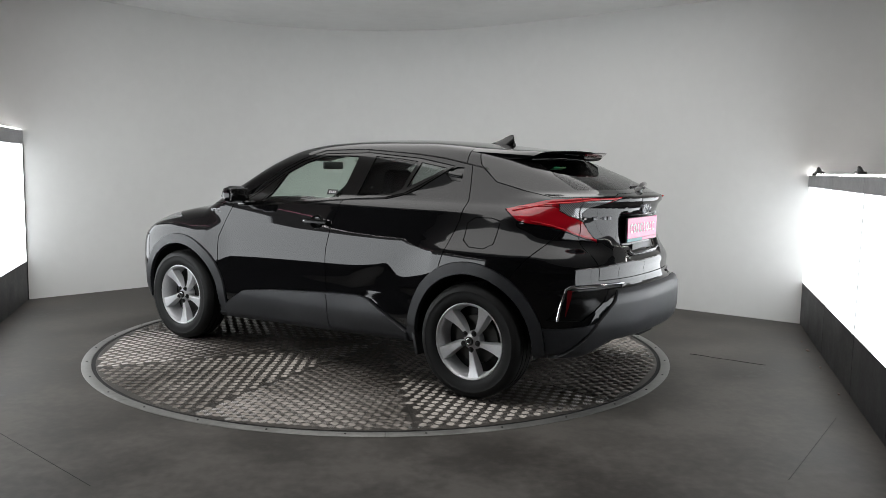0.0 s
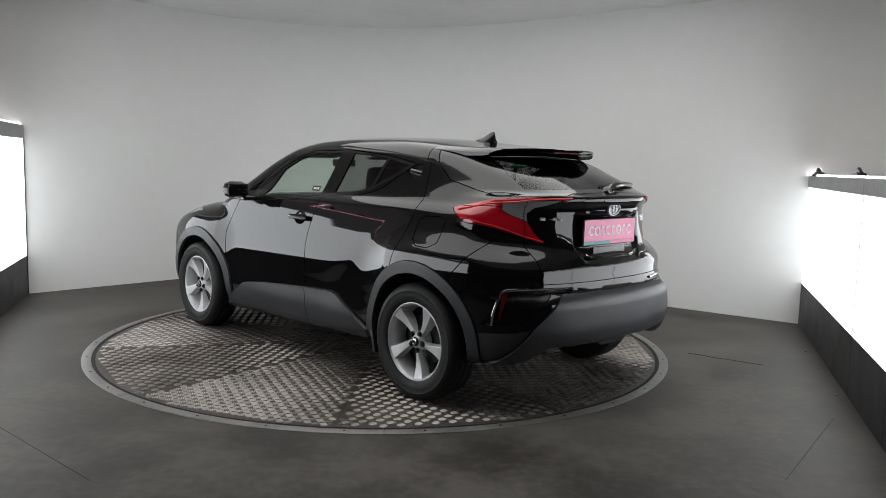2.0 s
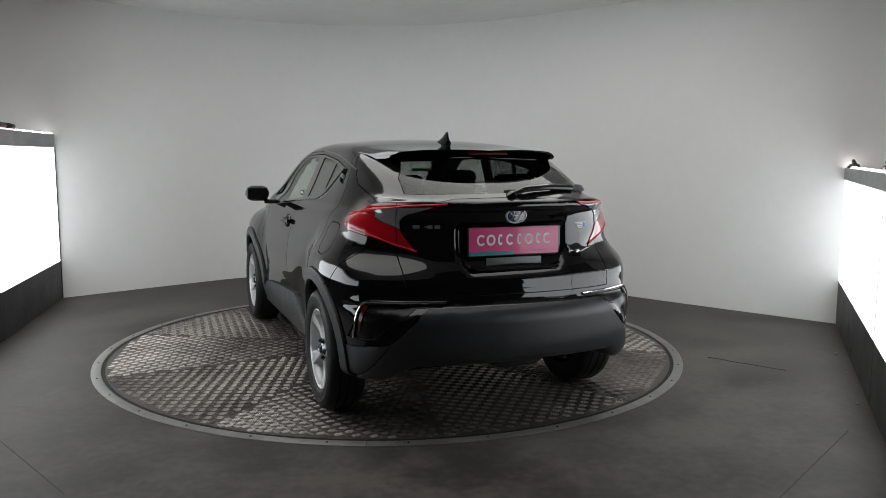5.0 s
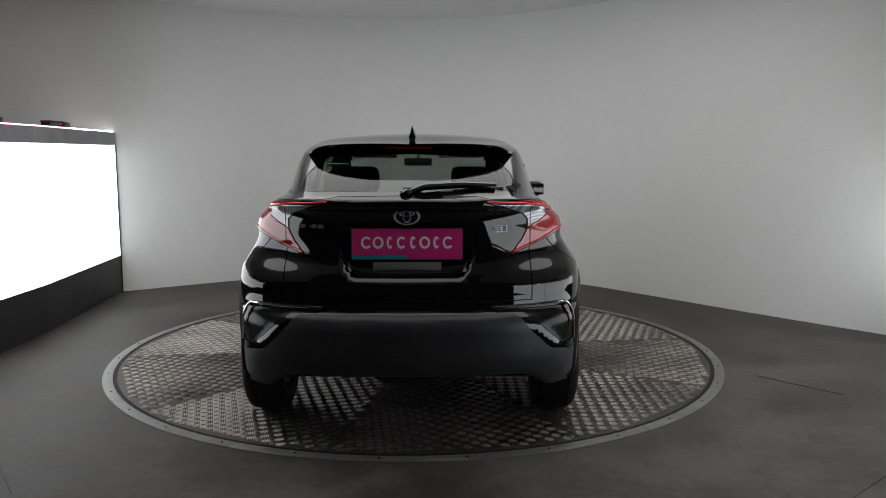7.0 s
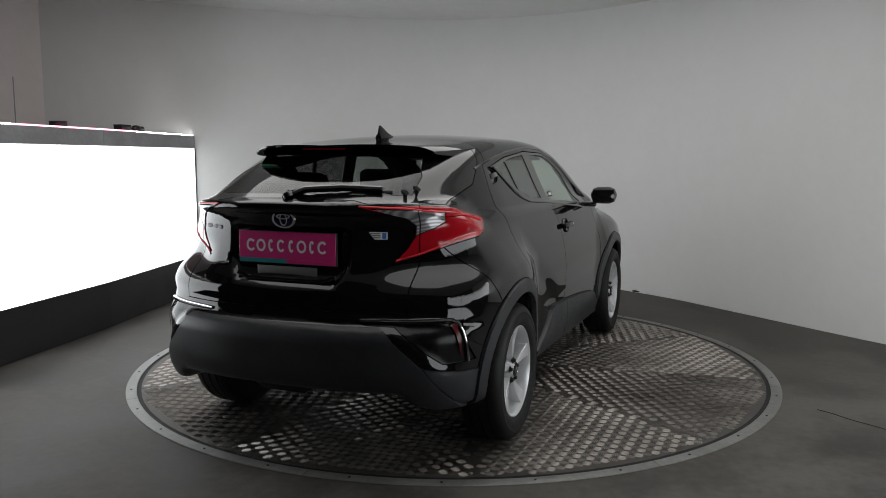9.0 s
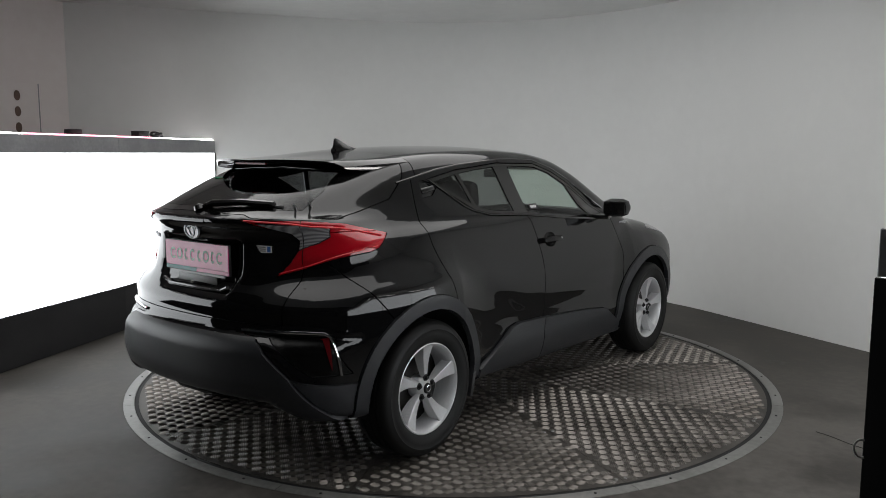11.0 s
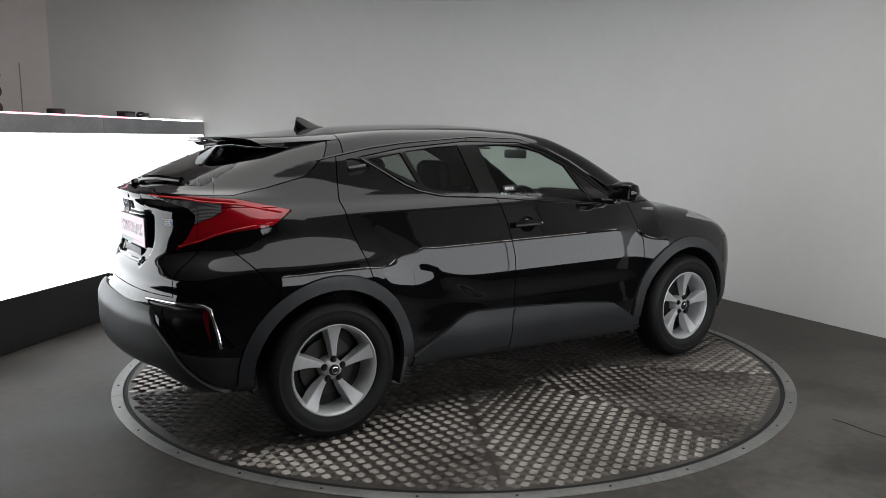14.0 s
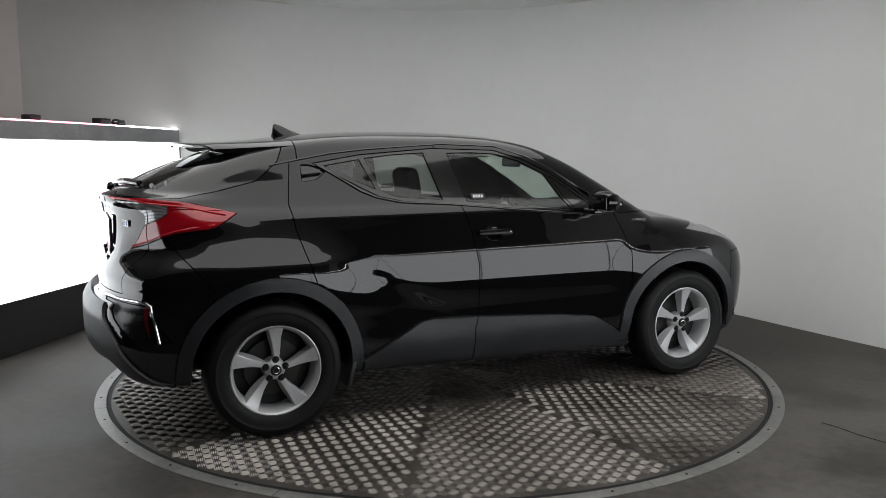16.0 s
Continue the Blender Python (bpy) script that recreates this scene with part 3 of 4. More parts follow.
DOOR_SPLIT = [(-.33, 1.47), (-.31, 1.40), (-.225, 1.127), (-.185, 1.0), (-.150, .804), (-.155, .55), (-.185, .45), (-.19, .20)]
DOOR_FRONT = [(.80, 1.20), (.815, 1.05), (.865, .95), (.915, .82), (.915, .60), (.88, .45), (.87, .20)]
DOOR_BACK = [(-1.165, 1.45), (-1.175, 1.36), (-1.20, 1.17), (-1.185, 1.05), (-1.135, .87), (-1.10, .76), (-1.02, .66)]
SILL_TOP = [(-.95, .29), (-.83, .345), (-.52, .510), (-.44, .525), (-.2, .518), (.40, .475), (.64, .445), (.80, .36), (.95, .25)]
ROOF_EDGE = [(-1.30, 1.36), (-1.13, 1.392), (-.95, 1.425), (-.75, 1.448), (-.28, 1.480), (.06, 1.470), (.26, 1.410), (.42, 1.338), (.57, 1.245), (.80, 1.09), (.90, 1.04)]
BUMPER_SEAM = [(-1.84, 1.06), (-1.74, .93), (-1.62, .79), (-1.55, .70)]
LIGHT_LOW = [(-2.2, .88), (-1.86, .93), (-1.80, 1.02), (-1.65, 1.052), (-1.57, 1.068), (-1.47, 1.128)]
LIGHT_HIGH = [(-2.2, 1.212), (-1.90, 1.206), (-1.70, 1.187), (-1.47, 1.132)]
CLEAR_END = [(-1.775, 1.24), (-1.79, 1.10), (-1.83, 1.00)]
GLASS_SEAM = [(-1.20, 1.46), (-1.236, 1.382), (-1.351, 1.285), (-1.55, 1.235), (-1.761, 1.200), (-1.80, 1.15)]
LIGHT_STRIPE = [(-2.05, 1.135), (-1.87, 1.150), (-1.70, 1.152), (-1.55, 1.142)]
FUEL_DOOR = [(-1.46, 1.06), (-1.40, 1.075), (-1.29, 1.072), (-1.245, 1.04), (-1.25, .94), (-1.30, .905), (-1.40, .90), (-1.455, .93)]
HEAD_LAMP = [(1.36, .95), (1.5, .99), (1.75, .985), (1.95, .93), (2.10, .84), (2.0, .75), (1.85, .815), (1.65, .89)]
# outlines seen from behind (y, z)
GATE_SIDE = .592
LIGHT_UNDER = [(.40, .925), (.487, .947), (.585, .980), (.715, 1.032), (.78, 1.055), (1.0, 1.058)]
LIGHT_INNER = [(.345, 1.214), (.40, 1.192), (.49, 1.170), (.550, 1.147), (.578, 1.116), (.577, 1.070), (.55, 1.02), (.487, .940)]
CLEAR = [(.42, 1.194), (.61, 1.188), (.672, 1.174), (.700, 1.146), (.645, 1.104), (.595, 1.082), (.577, 1.070), (.578, 1.116), (.550, 1.147), (.49, 1.170)]
BACK_CLEAR = [(-.01, 1.256), (.53, 1.250), (.515, 1.33), (.43, 1.425), (-.01, 1.440)]
BACK_GLASS = [(-.01, 1.236), (.33, 1.230), (.40, 1.216), (.62, 1.209), (.74, 1.200), (.74, 1.44), (.60, 1.50), (-.01, 1.53)]
MATTE_TOP = [(-.01, .681), (.49, .681), (.53, .660), (.676, .515), (.73, .500), (.85, .474), (1.0, .466)]
SIDE_FOLD = [(.672, .520), (.80, .30)]
POCKET = [(.40, .706), (.795, .700), (.835, .525), (.745, .527), (.60, .655), (.545, .690), (.42, .694)]


def cut_along(bm, path, plane, keep, closed=False):
    """Cut the faces that keep() picks along a path drawn in the plane: xz, yz or xy."""
    iu, iv = {"xz": (0, 2), "yz": (1, 2), "xy": (0, 1)}[plane]
    pts = list(path) + ([path[0]] if closed else [])
    us, vs = [p[0] for p in pts], [p[1] for p in pts]
    e = .02
    u0, u1, v0, v1 = min(us) - e, max(us) + e, min(vs) - e, max(vs) + e
    near = []
    for f in bm.faces:
        c = f.calc_center_median()
        if u0 - .03 < c[iu] < u1 + .03 and v0 - .03 < c[iv] < v1 + .03 and keep(c):
            near.append(f)
    for (a, b), (c, d) in zip(pts, pts[1:]):
        ln = math.hypot(c - a, d - b)
        if ln < 1e-6:
            continue
        n = [0, 0, 0]
        n[iu], n[iv] = (d - b) / ln, -(c - a) / ln
        co = [0, 0, 0]
        co[iu], co[iv] = a, b
        hit = []
        for f in near:
            if not f.is_valid:
                continue
            lo = hi = None
            ok_u0 = ok_u1 = ok_v0 = ok_v1 = False
            for v in f.verts:
                s = (v.co[iu] - a) * n[iu] + (v.co[iv] - b) * n[iv]
                lo = s if lo is None or s < lo else lo
                hi = s if hi is None or s > hi else hi
                ok_u0 |= v.co[iu] > min(a, c) - 1e-5
                ok_u1 |= v.co[iu] < max(a, c) + 1e-5
                ok_v0 |= v.co[iv] > min(b, d) - 1e-5
                ok_v1 |= v.co[iv] < max(b, d) + 1e-5
            if lo < -1e-6 and hi > 1e-6 and ok_u0 and ok_u1 and ok_v0 and ok_v1:
                hit.append(f)
        if not hit:
            continue
        edges, verts = {e for f in hit for e in f.edges}, {v for f in hit for v in f.verts}
        r = bmesh.ops.bisect_plane(bm, geom=hit + list(edges) + list(verts), dist=1e-5, plane_co=co, plane_no=n)
        near = [f for f in near if f.is_valid] + [g for g in r["geom"] if isinstance(g, bmesh.types.BMFace)]
        near = list(dict.fromkeys(near))


def line_at(path, u):
    """Height of an open path at u."""
    if u <= path[0][0]:
        return path[0][1]
    for (a, b), (c, d) in zip(path, path[1:]):
        if u <= c:
            return b + (d - b) * (u - a) / (c - a)
    return path[-1][1]


def line_across(path, v):
    """Place along a falling path at height v."""
    if v >= path[0][1]:
        return path[0][0]
    for (a, b), (c, d) in zip(path, path[1:]):
        if v >= d:
            return a + (c - a) * (v - b) / (d - b)
    return path[-1][0]


def region(c):
    """Which panel a point of the half body belongs to."""
    x, y, z = c
    for s in (-1, 1):
        r = math.hypot(x - s * AXLE, z - HUB)
        if y > .52 and r < .402 + .0:
            return ""
        if y > .52 and r < .474 and z > .26 and (x < s * AXLE + .6):
            return "arch_trim_rear" if s < 0 else "arch_trim_front"
    if z < .245 - .02 * x and x > -1.7:
        return "underbody"
    if x < -1.2 and y < .74 and inside(BACK_GLASS, y, z) and x < line_across(GLASS_SEAM, z):
        return "rear_window" if inside(BACK_CLEAR, y, z) else "window_border"
    if x < -1.47 and y > .33 and max(line_at(LIGHT_LOW, x), line_at(LIGHT_UNDER, y)) < z < line_at(LIGHT_HIGH, x) and y > line_across(LIGHT_INNER, z):
        if inside(CLEAR, y, z) and x < line_across(CLEAR_END, z):
            return "clear_lens_inner" if y < GATE_SIDE else "clear_lens"
        if y < GATE_SIDE:
            return "tail_lamp_inner"
        return "tail_lamp_stripe" if z > line_at(LIGHT_STRIPE, x) else "tail_lamp"
    if x < -1.55 and z < .70 and z < line_at(MATTE_TOP, y) and x < -1.62:
        return "bumper_corner" if y > .672 + (.520 - z) * .128 / .22 else "rear_bumper_cladding"
    if x < -1.75 and inside(POCKET, y, z):
        return "lamp_pocket"
    if x < -1.35 and y < GATE_SIDE and .742 < z < 1.245:
        return "tailgate"
    if x < -1.5 and z < 1.06 and x < line_across(BUMPER_SEAM, z):
        return "rear_bumper"
    if y > .4:
        for name, poly in (("front_door_glass", FRONT_GLASS), ("mirror_sail", SAIL), ("rear_door_glass", REAR_GLASS), ("quarter_glass", QUARTER_GLASS), ("grip_pod", GRIP_POD), ("window_frame", FRAME)):
            if inside(poly, x, z):
                return name
    if x > 1.30 and inside(HEAD_LAMP, x, z) and y > .35:
        return "headlamp"
    if z > line_at(ROOF_EDGE, x) and -1.30 < x < 1.12 and z > 1.07:
        if x > .30 and y < .50 + .13 * (x - .35) and z < 1.50 and roof_line(np.array([x]))[0] < 1.495:
            return "windscreen"
        return "roof" if x > -1.13 else "rear_pillar"
    if x > 1.0 and z > .72 and y < .66 - .12 * max(x - 1.2, 0) and x < 2.05:
        return "bonnet"
    if -.95 < x < .95 and z < line_at(SILL_TOP, x):
        return "rear_door_cladding" if x < line_across(DOOR_SPLIT, z) else "front_door_cladding"
    if x > 1.72 and z < .80:
        return "front_bumper_cladding" if z < .34 else "front_bumper"
    if x > line_across(DOOR_FRONT[::1], z) if z < 1.2 else x > .8:
        return "front_wing"
    back = DOOR_BACK
    if x > line_across_any(back, z):
        return "rear_door" if x < line_across(DOOR_SPLIT, z) else "front_door"
    if inside(FUEL_DOOR, x, z):
        return "fuel_flap"
    return "rear_wing"


def line_across_any(path, v):
    if v <= path[-1][1]:
        return path[-1][0]
    return line_across(path, v)


def build_body():
    verts, faces = body_grid()
    bm = bmesh.new()
    vs = [bm.verts.new(v) for v in verts]
    for f in faces:
        if len(set(f)) == 4:
            try:
                bm.faces.new([vs[i] for i in f])
            except ValueError:
                pass
    for s in (-1, 1):
        cut_along(bm, arc(s * AXLE, HUB, .402, -25, 205, 40), "xz", lambda c: c.y > .52)
        cut_along(bm, arc(s * AXLE, HUB, .474, -12, 192, 40), "xz", lambda c: c.y > .52)
    for path in (FRONT_GLASS, SAIL, REAR_GLASS, QUARTER_GLASS, FRAME, GRIP_POD, FUEL_DOOR):
        cut_along(bm, path, "xz", lambda c: c.y > .45, True)
    cut_along(bm, HEAD_LAMP, "xz", lambda c: c.y > .35 and c.x > 1.3, True)
    for path in (DOOR_SPLIT, DOOR_FRONT, DOOR_BACK, SILL_TOP, BUMPER_SEAM):
        cut_along(bm, path, "xz", lambda c: c.y > .5)
    cut_along(bm, ROOF_EDGE, "xz", lambda c: c.z > 1.02)
    cut_along(bm, GLASS_SEAM, "xz", lambda c: c.y > .3 and c.x < -1.12)
    for path in (LIGHT_LOW, LIGHT_HIGH, LIGHT_STRIPE, CLEAR_END):
        cut_along(bm, path, "xz", lambda c: c.y > .3 and c.x < -1.4)
    for path, closed in ((LIGHT_INNER, False), (CLEAR, True), (BACK_GLASS, True), (BACK_CLEAR, True), (MATTE_TOP, False), (POCKET, True), ([(GATE_SIDE, 1.21), (GATE_SIDE, .70)], False), ([(-.01, .742), (GATE_SIDE, .742)], False), (LIGHT_UNDER, False), (SIDE_FOLD, False)):
        cut_along(bm, path, "yz", lambda c: c.x < -1.1, closed)
    cut_along(bm, [(-1.13, -.1), (-1.13, .9)], "xy", lambda c: c.z > 1.3)
    cut_along(bm, [(.28, -.1), (.28, .5), (1.13, .605), (1.13, -.1)], "xy", lambda c: c.z > 1.0)
    cut_along(bm, [(1.0, .66), (1.2, .66), (2.05, .558)], "xy", lambda c: c.z > .7)
    bmesh.ops.remove_doubles(bm, verts=bm.verts[:], dist=2e-4)
    bm.verts.ensure_lookup_table()
    bm.verts.index_update()
    bm.faces.index_update()
    names = [region(f.calc_center_median()) for f in bm.faces]
    loops = [[v.index for v in f.verts] for f in bm.faces]
    for i, f in enumerate(bm.faces):
        c = f.calc_center_median()
        if names[i] == "rear_wing" and c.z < .47:
            names[i] = "bumper_corner" if c.x < -1.3 else "rear_door_cladding"
    bm.faces.ensure_lookup_table()
    for whole, rest in (("front_wing", "wing_filler"), ("bumper_corner", "corner_filler")):
        left, islands = {f.index for f in bm.faces if names[f.index] == whole}, []
        while left:
            todo, isle = [left.pop()], []
            while todo:
                i = todo.pop()
                isle.append(i)
                for e in bm.faces[i].edges:
                    for g in e.link_faces:
                        if g.index in left:
                            left.remove(g.index)
                            todo.append(g.index)
            islands.append(isle)
        for isle in sorted(islands, key=len)[:-1]:
            for i in isle:
                names[i] = rest
    co = settle(np.array([v.co for v in bm.verts]), 3)
    bm.free()
    return co, loops, names


car = tagged(new("car"), "glossy black compact crossover with grey cladding on the turntable", "car")
co, loops, names = build_body()
normal = slope(co)
normal /= np.linalg.norm(normal, axis=1, keepdims=True)
normal[np.abs(co[:, 1]) < 1e-6, 1] = 0

OFFSET = {"arch_trim_rear": .013, "arch_trim_front": .013, "rear_door_cladding": .024, "front_door_cladding": .024, "rear_bumper_cladding": .016, "bumper_corner": .004,
          "front_bumper_cladding": .006, "front_door_glass": -.004, "rear_door_glass": -.004, "quarter_glass": -.004, "window_frame": -.001, "lamp_pocket": -.004,
          "grip_pod": -.012, "rear_window": -.001, "tail_lamp": .004, "tail_lamp_stripe": .005, "clear_lens": .0045, "clear_lens_inner": .0045, "tail_lamp_inner": .004, "windscreen": -.002, "mirror_sail": -.002}
LOOK = {"arch_trim_rear": matte, "arch_trim_front": matte, "rear_door_cladding": matte, "front_door_cladding": matte, "rear_bumper_cladding": matte, "bumper_corner": matte, "corner_filler": matte, "front_bumper_cladding": matte,
        "front_door_glass": front_glass, "rear_door_glass": privacy_glass, "quarter_glass": privacy_glass, "window_frame": gloss_trim, "mirror_sail": gloss_trim, "lamp_pocket": handle_black,
        "grip_pod": gloss_trim, "rear_window": rear_glass_mat, "windscreen": screen_glass, "tail_lamp": red_lens, "tail_lamp_stripe": red_lens, "tail_lamp_inner": red_lens,
        "clear_lens": clear_lens, "clear_lens_inner": clear_lens, "headlamp": clear_lens, "window_border": gloss_trim, "underbody": shell_black}
CENTRAL = {"tailgate", "window_border", "rear_bumper", "rear_bumper_cladding", "roof", "windscreen", "rear_window", "bonnet", "front_bumper", "front_bumper_cladding", "underbody"}
GLASS = {"front_door_glass", "rear_door_glass", "quarter_glass", "rear_window", "windscreen"}
NOTE = {"tail_lamp": "red tail lamp lens", "clear_lens": "clear ribbed lamp lens", "tailgate": "glossy black tailgate", "rear_bumper_cladding": "matte grey lower bumper",
        "front_door_glass": "lightly green tinted glass", "rear_door_glass": "dark privacy glass", "rear_window": "dark tinted rear window"}


def panel(name, both, sides=(1, -1), more=()):
    """One panel of the half body, or with its mirror image: edges drawn in a little and turned inwards."""
    fs = [l for l, n in zip(loops, names) if n == name or n in more]
    if not fs:
        return []
    used = sorted({i for f in fs for i in f})
    at = {i: k for k, i in enumerate(used)}
    v, n = co[used] + normal[used] * OFFSET.get(name, 0), normal[used]
    fs = [[at[i] for i in f] for f in fs]
    count = {}
    for f in fs:
        for a, b in zip(f, f[1:] + f[:1]):
            count[(a, b)] = count.get((a, b), 0) + 1
    rim = [(a, b) for (a, b) in count if (b, a) not in count]
    pull = np.zeros_like(v)
    for a, b in rim:
        if both and abs(v[a, 1]) < 1e-5 and abs(v[b, 1]) < 1e-5:
            continue
        d = v[b] - v[a]
        m = np.cross(n[a] + n[b], d)
        m /= max(np.linalg.norm(m), 1e-9)
        pull[a] += m
        pull[b] += m
    ln = np.linalg.norm(pull, axis=1, keepdims=True)
    v = v + np.where(ln > 1e-6, pull / np.maximum(ln, 1e-6), 0) * (.0008 if name in GLASS else .003)
    edge = [(a, b) for a, b in rim if not (both and abs(co[used[a], 1]) < 1e-5 and abs(co[used[b], 1]) < 1e-5)]
    rimv = sorted({i for e in edge for i in e})
    base = len(v)
    pos = {i: base + k for k, i in enumerate(rimv)}
    deep = .003 if name in GLASS else .014 + max(OFFSET.get(name, 0), 0)
    if rimv:
        out = -pull[rimv] / np.maximum(ln[rimv], 1e-6)
        v = np.concatenate([v, v[rimv], v[rimv] - n[rimv] * deep])
        n = np.concatenate([n, out * .8 + n[rimv] * .2, out])
    k = len(rimv)
    fs = fs + [[pos[b], pos[a], pos[a] + k, pos[b] + k] for a, b in edge]
    flip = np.array([1, -1, 1])
    if both:
        k = len(v)
        v, n, fs = np.concatenate([v, v * flip]), np.concatenate([n, n * flip]), fs + [[i + k for i in f[::-1]] for f in fs]
        return [shaped(name, v, fs, LOOK.get(name, paint), car, NOTE.get(name, ""), n)]
    made = []
    if 1 in sides:
        made.append(shaped(name, v, fs, LOOK.get(name, paint), car, NOTE.get(name, ""), n))
    if -1 in sides:
        made.append(shaped(name, v * flip, [f[::-1] for f in fs], LOOK.get(name, paint), car, NOTE.get(name, ""), n * flip))
    return made


for name in sorted(set(names) - {""}):
    if name == "fuel_flap":
        panel(name, False, (1,))
    elif name == "rear_wing":
        panel(name, False, (1,))
        panel(name, False, (-1,), ("fuel_flap",))
    else:
        panel(name, name in CENTRAL)
# dark inner shell behind the panel joints
fs = [l for l, n in zip(loops, names) if n and n not in GLASS]
used = sorted({i for f in fs for i in f})
at = {i: k for k, i in enumerate(used)}
v = co[used] - normal[used] * .013
fs = [[at[i] for i in f] for f in fs]
flip = np.array([1, -1, 1])
shaped("inner_shell", np.concatenate([v, v * flip]), fs + [[i + len(v) for i in f[::-1]] for f in fs], shell_black, car)


def under_part(name, bm, material, label="", parent=None):
    return part(name, bm, material, parent or car, label)


# ---- wheels ----
def wheel_thing():
    """A wheel about its own y axis, outer face towards +y."""
    tyre = part("wheel", lathe([(.225, -.095), (.30, -.108), (.328, -.098), (.341, -.080), (.345, -.055), (.345, -.050), (.338, -.049), (.338, -.044), (.345, -.043), (.345, -.004), (.338, -.003), (.338, .003), (.345, .004), (.345, .043), (.338, .044), (.338, .049),
                              (.345, .050), (.344, .066), (.339, .082), (.330, .096), (.318, .104), (.300, .109), (.297, .1075), (.280, .108), (.262, .106), (.245, .101), (.232, .093), (.225, .085), (.222, .06)], 96), rubber, car, "black road tyre on a silver wheel")
    part("rim", lathe([(.205, -.09), (.205, .05), (.212, .075), (.219, .088), (.226, .094), (.231, .092), (.229, .086), (.222, .06)], 96), alloy, tyre, "silver alloy rim")
    part("barrel", lathe([(.0, -.03), (.204, -.03)], 48), dark_metal, tyre)
    part("brake_disc", lathe([(.0, -.005), (.145, -.005), (.147, -.012), (.147, -.024)], 64), brake_metal, tyre)
    part("hub", lathe([(0, .078), (.028, .078), (.034, .072), (.048, .062), (.056, .046), (.058, .0)], 48), alloy, tyre)
    part("hub_cap", lathe([(0, .088), (.022, .087), (.027, .083), (.028, .074)], 32), dark_metal, tyre, "dark hub cap")
    o = part("cap_ring", lathe([(.013, .0885), (.015, .0905), (.018, .0895), (.018, .086)], 28), chrome, tyre)
    # five swept spokes
    def spoke():
        bm = bmesh.new()
        rows = []
        for i in range(13):
            t = i / 12
            r = .034 + .189 * t
            turn = .16 * (1 - t) ** 2
            near, far = .010 + .012 * t + .018 * t ** 3, .010 + .013 * t + .020 * t ** 2
            y = .068 - .010 * math.sin(t * math.pi) + .020 * t
            ring = []
            deep = .055 * min(1, .35 + t)
            for off, dy in ((-near - .006, -deep), (-near, -.002), (-near + .004, 0), (far - .004, -.001), (far, -.003), (far + .004 + .010 * math.sin(t * math.pi), -deep)):
                ang = math.pi / 2 + turn + off / r
                ring.append(bm.verts.new((r * math.cos(ang), y + dy, r * math.sin(ang))))
            rows.append(ring)
        for p, q in zip(rows, rows[1:]):
            for k in range(5):
                bm.faces.new((p[k], p[k + 1], q[k + 1], q[k]))
        bmesh.ops.recalc_face_normals(bm, faces=bm.faces[:])
        return bm
    first = part("spoke", spoke(), alloy, tyre, smooth=False)
    nut = part("wheel_nut", lathe([(0, .078), (.008, .078), (.0105, .074), (.0105, .055)], 12), dark_metal, tyre)
    pocket = part("nut_pocket", lathe([(.0105, .064), (.0165, .0665), (.018, .064)], 20), dark_metal, tyre)
    for k in range(5):
        turn = pose(0, 0, 0, 0, 72 * k, 0)
        if k:
            o = new("spoke", first.data)
            o.parent, o.matrix_basis = tyre, turn
        a = radians(72 * k + 92)
        for src in (nut, pocket):
            o = src if k == 0 else new(src.name.split(".")[0], src.data)
            o.parent = tyre
            o.location = (.052 * math.cos(a), .004, .052 * math.sin(a))
    return tyre


def placed_copy(ob, m):
    c = copy_thing(ob, m)
    c.parent = car
    return c


wheel = wheel_thing()
wheel.matrix_basis = pose(AXLE, .79, HUB, 0, 42, 0)
placed_copy(wheel, pose(-AXLE, .79, HUB, 0, 46, 0))
placed_copy(wheel, pose(AXLE, -.79, HUB, 0, -6, 180))
placed_copy(wheel, pose(-AXLE, -.79, HUB, 0, 0, 180))
for s in (1, -1):
    for side in (1, -1):
        o = part("wheel_liner", lathe([(0, .30), (.415, .30), (.418, .50), (.412, .845)], 48, -8, 188), shell_black, car)
        o.matrix_basis = pose(s * AXLE, 0, HUB) @ Matrix.Diagonal((1, side, 1, 1))
        if s < 0:
            o = part("mud_flap", box_bm(-.012, -.08, -.07, .012, .08, .07, .006), dark_plastic, car)
            o.matrix_basis = pose(-.915, side * .78, .27, 0, 14, 0)

# ---- spoiler, fin, wiper ----
def surface_z(x, y):
    """The roof's height at (x, y)."""
    a, b = 1.75, 1.0
    for _ in range(40):
        m = (a + b) / 2
        if body(np.array([[x, y, m]]))[0] > 0:
            a = m
        else:
            b = m
    return b


